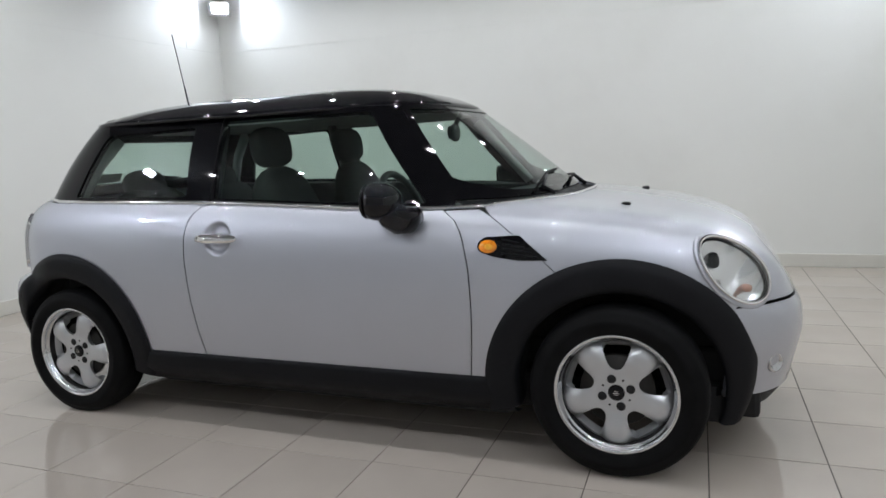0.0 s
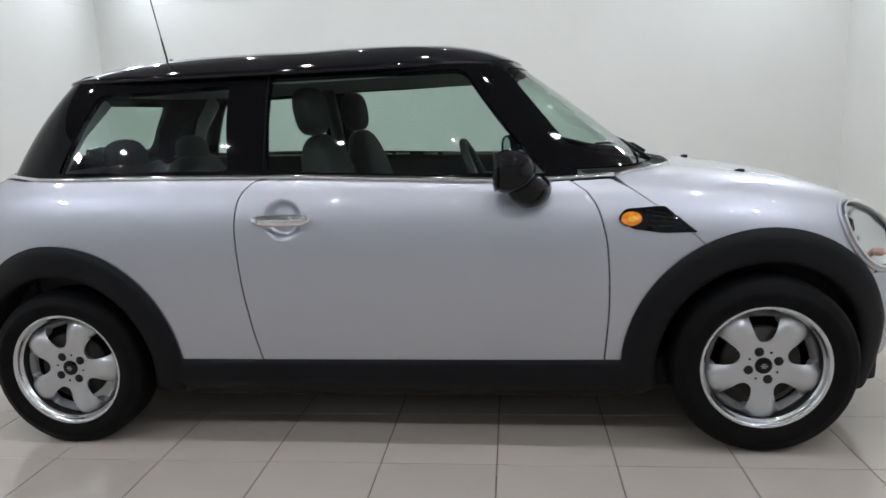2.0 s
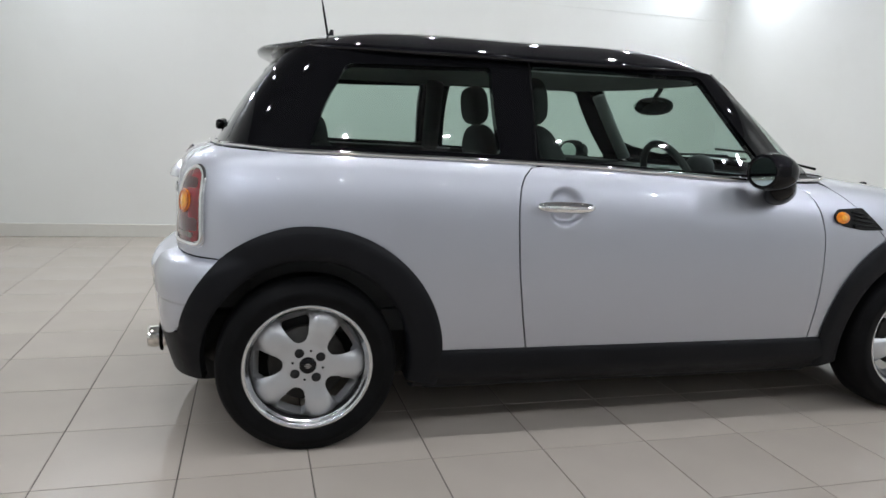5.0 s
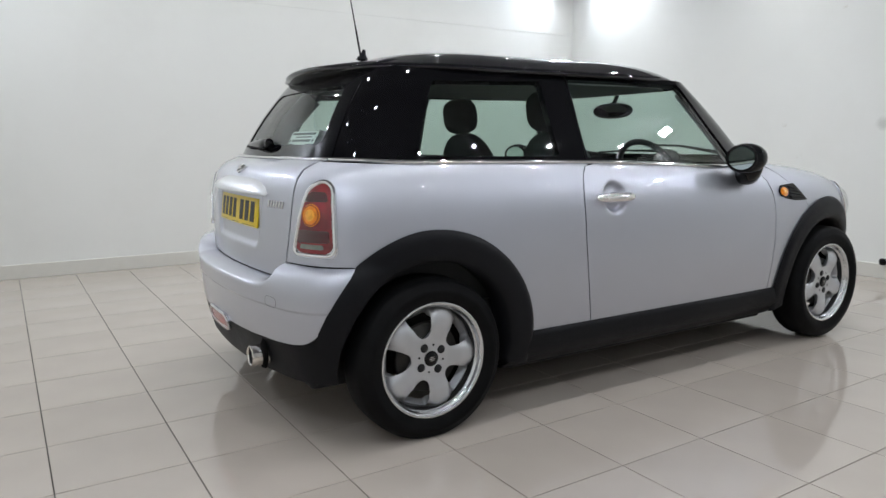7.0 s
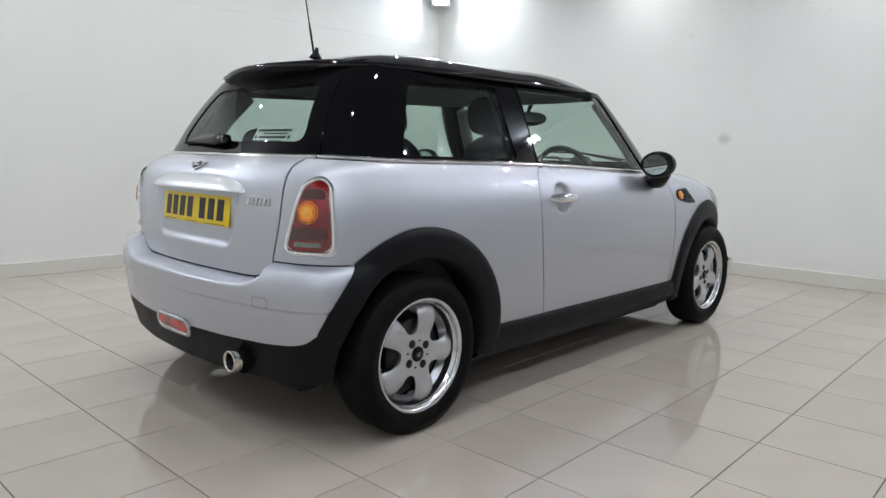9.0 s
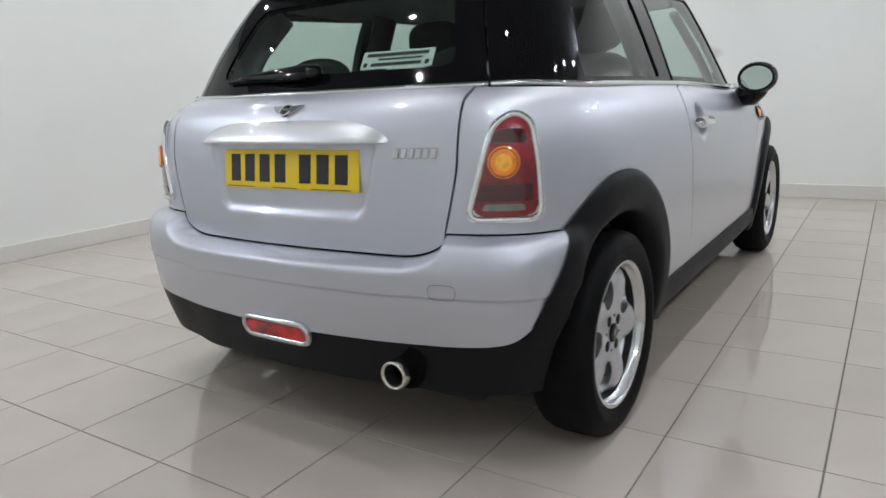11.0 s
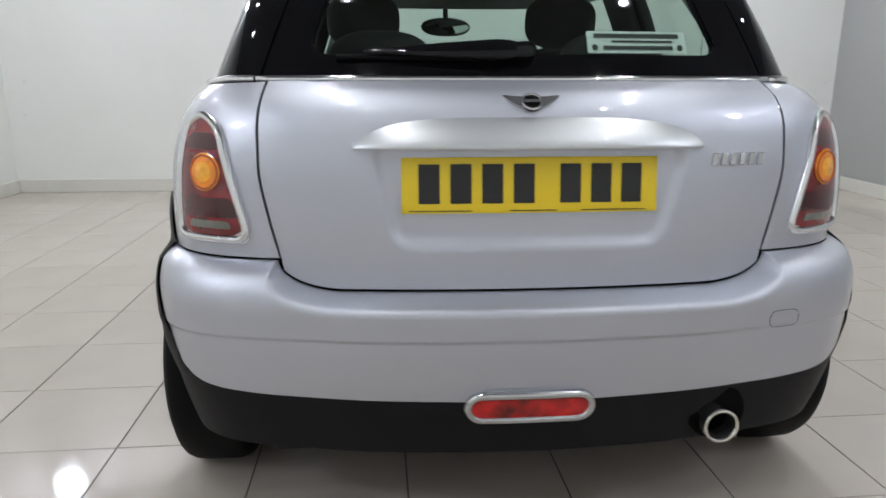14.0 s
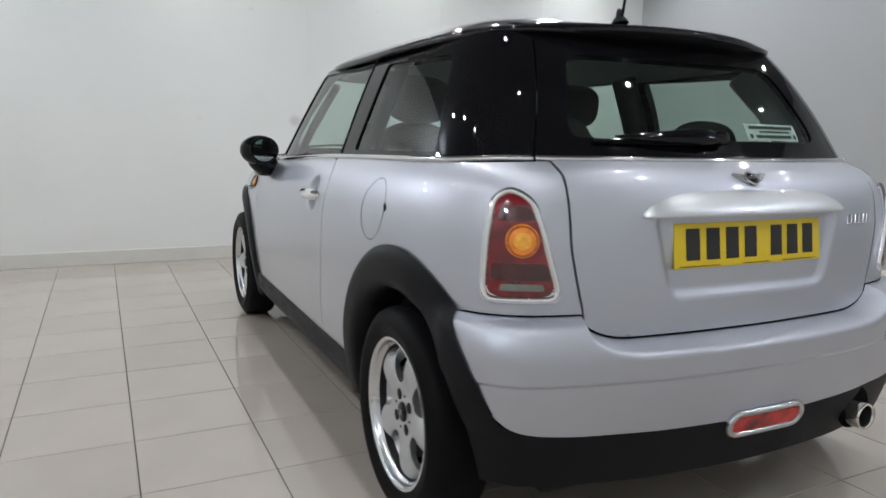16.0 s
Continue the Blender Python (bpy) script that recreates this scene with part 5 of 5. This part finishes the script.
st = part("sticker", patch(sticker_poly(-0.378, -0.150, 1.047, 1.094), cab_back, 0.02, lift=-0.0065, thick=0, out=(0, 0, 1)), WHITE_PRINT, car, "white dealer sticker with unreadable black bars")
for y0, y1, z0, z1 in ((-0.362, -0.165, 1.079, 1.088), (-0.345, -0.205, 1.069, 1.0735), (-0.345, -0.185, 1.0535, 1.062)):
    part("sticker_bar", patch(sticker_poly(y0, y1, z0, z1), cab_back, 0.02, lift=-0.0045, thick=0, out=(0, 0, 1)), INK, st)
for y in (-0.362, -0.166):
    part("sticker_dot", patch([(y + 0.007 * math.cos(a), 1.058 + 0.007 * math.sin(a)) for a in np.linspace(0, 2 * math.pi, 16, endpoint=False)], cab_back, 0.01, lift=-0.0045, thick=0, out=(0, 0, 1)), INK, st)


def spoiler():
    bm = bmesh.new()
    rows = []
    for y in np.linspace(-0.46, 0.46, 41):
        u = abs(y) / 0.46
        x_in = -1.16
        x_out = -1.402 + 0.115 * u ** 2.2
        zt = 1.346 - 0.014 * u ** 2
        prof = [(x_in, zt + 0.040 - 0.012 * u ** 2), ((x_in + x_out) / 2, zt + 0.022), (x_out + 0.01, zt + 0.004), (x_out, zt - 0.006), (x_out + 0.004, zt - 0.016), (x_out + 0.05, zt - 0.034), (x_in - 0.06, zt - 0.045)]
        rows.append([bm.verts.new((x, y, z)) for x, z in prof])
    for p, q in zip(rows, rows[1:]):
        for k in range(len(p) - 1):
            bm.faces.new((p[k], p[k + 1], q[k + 1], q[k]))
    bm.faces.new(rows[0])
    bm.faces.new(rows[-1][::-1])
    bmesh.ops.recalc_face_normals(bm, faces=bm.faces)
    return bm


part("spoiler", spoiler(), ROOF, car, "gloss black roof spoiler")
part("aerial", tube([(-1.118 - 0.075 * t, 0, 1.408 + 0.41 * t) for t in np.linspace(0, 1, 12)], lambda t: 0.0045 if t < 0.28 else 0.0026, 8), PLASTIC, roof, "thin black roof aerial")
part("aerial_base", lathe([(0.028, 0.0), (0.024, 0.008), (0.012, 0.022), (0.007, 0.045), (0.0, 0.047)], 24), PLASTIC, roof).matrix_local = Matrix.Translation((-1.112, 0, 1.404)) @ Matrix.Rotation(radians(-90), 4, "X") @ Matrix.Rotation(radians(10), 4, "Z")


# rear fog lamp, exhaust, towing cap
def bump_face(y, z):
    return bumper_skin(s_y(-y), z)


def stadium(cy, cz, w, h, n=10):
    r = h
    return [(cy + (w - r) * sx + r * math.cos(a), cz + r * math.sin(a)) for sx, a0 in ((1, -90), (-1, 90)) for a in (radians(a0 + 180 * i / n) for i in range(n + 1))]


fl = part("rear_fog_lamp", patch(stadium(0.006, 0.346, 0.130, 0.036), bump_face, 0.015, lift=0.006, thick=0.02, out=IN), SATIN, rear_bumper, "red rear fog lamp in a silver frame")
part("frame_ring", outline_tube(stadium(0.006, 0.346, 0.122, 0.029), lambda y, z: bump_face(y, z) - Vector((0.008, 0, 0)), 0.0085, 0.01, segs=8), SATIN, fl)
part("red_lens", patch(stadium(0.006, 0.346, 0.114, 0.021), bump_face, 0.012, lift=0.011, thick=0.01, out=IN), material("bright_red_lens", (0.42, 0.006, 0.006), 0.10, 0.0, 0.6, 0.75, 22.0, spec=0.3), fl, "bright red lens")
cap_ring = fillet([(-0.478, 0.525), (-0.545, 0.525), (-0.545, 0.487), (-0.478, 0.487)], 0.018, 5)
part("towing_cap", outline_tube(cap_ring, bump_face, 0.0007, 0.006, segs=6), TRIM, rear_bumper, "outline of a round-cornered towing cap")

pipe = lathe([(0.029, -0.16), (0.029, 0.034), (0.031, 0.040), (0.036, 0.042), (0.038, 0.036), (0.0385, 0.0), (0.037, -0.12)], 36)
bmesh.ops.rotate(pipe, verts=pipe.verts, cent=(0, 0, 0), matrix=Matrix.Rotation(radians(-90), 3, "Z"))
bmesh.ops.translate(pipe, verts=pipe.verts, vec=(-1.732, -0.402, 0.284))
part("exhaust_pipe", pipe, material("worn_exhaust_steel", (0.66, 0.63, 0.59), 0.13, 1.0, 0.0, 0.25, 40.0), car, "chrome exhaust tailpipe")
# Black inner tube covers the bright inside of the pipe.
pipe_bore = lathe([(0.0, -0.05), (0.0282, -0.05), (0.0284, 0.036)], 30)
bmesh.ops.rotate(pipe_bore, verts=pipe_bore.verts, cent=(0, 0, 0), matrix=Matrix.Rotation(radians(-90), 3, "Z"))
bmesh.ops.translate(pipe_bore, verts=pipe_bore.verts, vec=(-1.732, -0.402, 0.284))
part("exhaust_mouth", pipe_bore, DARK, car, "black inside of the tailpipe")
# Flat black disc painted in place of the shade round the pipe.
cut = lathe([(0.0, 0.002), (0.060, 0.002), (0.064, -0.004)], 32)
bmesh.ops.rotate(cut, verts=cut.verts, cent=(0, 0, 0), matrix=Matrix.Rotation(radians(-90), 3, "Z"))
bmesh.ops.translate(cut, verts=cut.verts, vec=(bump_face(-0.408, 0.30).x - 0.006, -0.408, 0.298))
part("exhaust_cutout", cut, material("shaded_recess_black", (0.004, 0.004, 0.004), 0.9, 0.0, 0.0, 0.2, 10.0, spec=0.03), car)
sil = blob(-1.50, -0.25, 0.27, 0.16, 0.32, 0.085, 3.0)
part("silencer", sil, IRON, car, "dark steel exhaust silencer")

# fuel flap on the far flank
flap = [(-1.03 + 0.088 * math.cos(a), 0.830 + 0.088 * math.sin(a)) for a in np.linspace(0, 2 * math.pi, 48, endpoint=False)]
part("fuel_flap", mirror_y(outline_tube(flap, side, 0.0009, 0.01, segs=6)), DARK, quarters[1], "round fuel flap outline")
part("flap_notch", blob(-1.122, body_y(-1.122, 0.84) + 0.0005, 0.84, 0.009, 0.003, 0.014, 2.0, 12, 8), DARK, quarters[1])


# ---- cabin ----
def front_seat(y):
    base = blob(-0.02, y, 0.50, 0.28, 0.25, 0.10, 3.2, turn=-8)
    seat = part("front_seat", base, FABRIC, car, "charcoal cloth front seat")
    back_ = blob(-0.27, y, 0.80, 0.075, 0.235, 0.31, 3.0, turn=-15)
    for v in back_.verts:
        t = max((v.co.z - 0.85) / 0.25, 0)
        v.co.y = y + (v.co.y - y) * (1 - 0.22 * t * t)
    part("backrest", back_, FABRIC, seat)
    part("headrest", blob(-0.366, y, 1.190, 0.050, 0.132, 0.092, 3.0, turn=-8), FABRIC, seat)
    for dy in (-0.055, 0.055):
        part("headrest_post", tube([(-0.345, y + dy, 1.04), (-0.352, y + dy, 1.13)], 0.006, 8), CHROME, seat)
    return seat


front_seat(-0.365)
front_seat(0.365)
bench = part("rear_seat", join(blob(-0.86, 0, 0.48, 0.22, 0.56, 0.10, 4.0), blob(-1.13, -0.29, 0.75, 0.075, 0.27, 0.27, 3.4, turn=-14), blob(-1.13, 0.29, 0.75, 0.075, 0.27, 0.27, 3.4, turn=-14)), FABRIC, car, "charcoal cloth rear bench")
for y in (-0.30, 0.30):
    part("rear_headrest", blob(-1.195, y, 1.030, 0.052, 0.135, 0.078, 2.4, turn=-10), FABRIC, bench)


def dash():
    bm = bmesh.new()
    prof = [(0.36, 0.55), (0.36, 0.74), (0.42, 0.86), (0.50, 0.915), (0.62, 0.935), (0.86, 0.925), (0.86, 0.55)]
    rows = [[bm.verts.new((x, y, z)) for x, z in prof] for y in np.linspace(-0.66, 0.66, 13)]
    for p, q in zip(rows, rows[1:]):
        for k in range(len(p) - 1):
            bm.faces.new((p[k], p[k + 1], q[k + 1], q[k]))
    bm.faces.new(rows[0])
    bm.faces.new(rows[-1])
    bmesh.ops.recalc_face_normals(bm, faces=bm.faces)
    return bm


db = part("dashboard", dash(), TRIM, car, "dark grey dashboard")
part("speedometer", join(tube([(0.45 + 0.05, 0.145 * math.cos(a), 0.80 + 0.125 * math.sin(a)) for a in np.linspace(0, 2 * math.pi, 36, endpoint=False)], 0.02, 8, True), blob(0.50, 0, 0.80, 0.03, 0.13, 0.11, 2.2)), TRIM, db)
part("rev_counter", blob(0.44, -0.36, 0.955, 0.05, 0.075, 0.06, 2.2), TRIM, db)
SWC = Matrix.Translation((0.300, -0.36, 0.885)) @ Matrix.Rotation(radians(-24), 4, "Y")
sw = part("steering_wheel", tube([SWC @ Vector((0, 0.182 * math.cos(a), 0.182 * math.sin(a))) for a in np.linspace(0, 2 * math.pi, 48, endpoint=False)], 0.0155, 10, True), TRIM, car, "black steering wheel")
part("wheel_boss", blob(*(SWC @ Vector((0.015, 0, -0.01))), 0.03, 0.062, 0.055, 2.6), TRIM, sw)
for a in (0, 180, -90):
    p0, p1 = (SWC @ Vector((0.012, r * math.cos(radians(a)), r * math.sin(radians(a)))) for r in (0.05, 0.175))
    part("wheel_spoke", tube([p0, p1], 0.016, 8, flat=0.5), SATIN if a != -90 else TRIM, sw)
im = part("interior_mirror", blob(0.405, 0.0, 1.222, 0.022, 0.122, 0.042, 2.3), TRIM, car, "black interior mirror")
mp = bmesh.new()
mp.faces.new([mp.verts.new((0.3815, 0.108 * math.cos(a), 1.222 + 0.033 * math.sin(a))) for a in np.linspace(0, 2 * math.pi, 32, endpoint=False)][::-1])
part("mirror_glass", mp, SILVERED, im, smooth=False)
for o in (im.data, bpy.data.objects[im.name].children[0].data):
    o.transform(Matrix.Translation((0.405, 0, 1.222)) @ Matrix.Rotation(radians(14), 4, "Z") @ Matrix.Translation((-0.405, 0, -1.222)))
part("mirror_stem", tube([(0.405, 0, 1.25), (0.435, 0, 1.30), (0.445, 0, 1.325)], 0.012, 8), TRIM, im)
# floor tub, headliner and inner trim
part("cabin_floor", join(box(-1.45, 0.80, -0.66, 0.66, 0.36, 0.44), box(-1.55, -1.18, -0.60, 0.60, 0.44, 0.86)), TRIM, car, "dark cabin floor and parcel shelf", smooth=False)


def inner_door():
    poly = [(-1.42, 0.45), (0.66, 0.45), (0.60, belt_z(0.6) - 0.004), (-0.45, 0.967), (-1.40, 0.978)]
    return patch(poly, lambda x, z: Vector((x, -(min(body_y(x, z), cab_y(x, max(z, 0.93))) - 0.055), z)), 0.05, thick=0.02, out=(0, -3, 0.8))


both("door_trim", inner_door, TRIM, label="dark inner door trim")


def headliner():
    bm = bmesh.new()
    rows = []
    n = 48
    for rho in (0.0, 0.3, 0.6, 0.8, 0.9, 0.955):
        rows.append([bm.verts.new(roof_point(rho, 2 * math.pi * k / n) - Vector((0, 0, 0.030 + 0.035 * rho ** 3))) for k in range(n)])
    for a, b in zip(rows, rows[1:]):
        for k in range(n):
            try:
                bm.faces.new((a[k], a[(k + 1) % n], b[(k + 1) % n], b[k]))
            except ValueError:
                pass
    bmesh.ops.remove_doubles(bm, verts=bm.verts, dist=1e-5)
    return bm


part("headliner", headliner(), LINER, car, "light grey headliner")


def inner_pillar(pts, w):
    return tube([Vector((x, -(cab_y(x, z) - 0.075), z)) for x, z in pts], w, 10, flat=0.5)


PILLAR = material("grey_pillar_trim", (0.36, 0.38, 0.37), 0.7, 0.0, 0.0, 0.06, 12.0)
both("pillar_trim", lambda: inner_pillar([(-0.52, 0.97), (-0.525, 1.14), (-0.535, 1.30)], 0.05), TRIM)
both("pillar_trim", lambda: inner_pillar([(0.61, 0.96), (0.50, 1.10), (0.36, 1.28)], 0.035), PILLAR, label="grey inner pillar trim")
both("pillar_trim", lambda: inner_pillar([(-1.33, 0.985), (-1.25, 1.15), (-1.15, 1.27)], 0.05), PILLAR, label="grey inner pillar trim")


# ---- floor tiles ----
SIZE, JOINT = 0.395, 0.0036


def tile_mesh():
    h = SIZE / 2 - JOINT / 2
    bm = bmesh.new()
    low = [bm.verts.new((sx * h, sy * h, -0.006)) for sx, sy in ((-1, -1), (1, -1), (1, 1), (-1, 1))]
    mid = [bm.verts.new((sx * h, sy * h, -0.0012)) for sx, sy in ((-1, -1), (1, -1), (1, 1), (-1, 1))]
    top = [bm.verts.new((sx * (h - 0.0007), sy * (h - 0.0007), 0.0)) for sx, sy in ((-1, -1), (1, -1), (1, 1), (-1, 1))]
    for a, b in ((low, mid), (mid, top)):
        for k in range(4):
            bm.faces.new((a[k], a[(k + 1) % 4], b[(k + 1) % 4], b[k]))
    bm.faces.new(top)
    bmesh.ops.recalc_face_normals(bm, faces=bm.faces)
    return bm


GRID_TURN = radians(0.7)
grid = Matrix.Translation((-0.440, -0.922, 0)) @ Matrix.Rotation(GRID_TURN, 4, "Z")
places = []
for i in range(-10, 12):
    for j in range(-9, 13):
        p = grid @ Vector(((i + 0.5) * SIZE, (j + 0.5) * SIZE, 0))
        if X0 - 0.2 < p.x < X1 + 0.2 and Y0 - 0.2 < p.y < Y1 + 0.2:
            places.append(p)
places.sort(key=lambda p: math.hypot(p.x + 0.3, p.y))
first = part("tile", tile_mesh(), TILE, floor, smooth=False)
rest = bmesh.new()
for k, p in enumerate(places):
    turn = Matrix.Translation(p) @ Matrix.Rotation(GRID_TURN, 4, "Z") @ Matrix.Rotation(radians(random.uniform(-0.05, 0.05)), 4, "X") @ Matrix.Rotation(radians(random.uniform(-0.05, 0.05)), 4, "Y")
    if k == 0:
        first.matrix_local = turn
    elif k < 300:
        o = new("tile", first.data)
        o.parent = floor
        o.matrix_local = turn
    else:
        rest.from_mesh(first.data)
        rest.verts.ensure_lookup_table()
        bmesh.ops.transform(rest, matrix=turn, verts=rest.verts[-12:])
tagged(part("far_tiles", rest, TILE, floor, smooth=False), "beige tiles along the walls", kind="stuff")
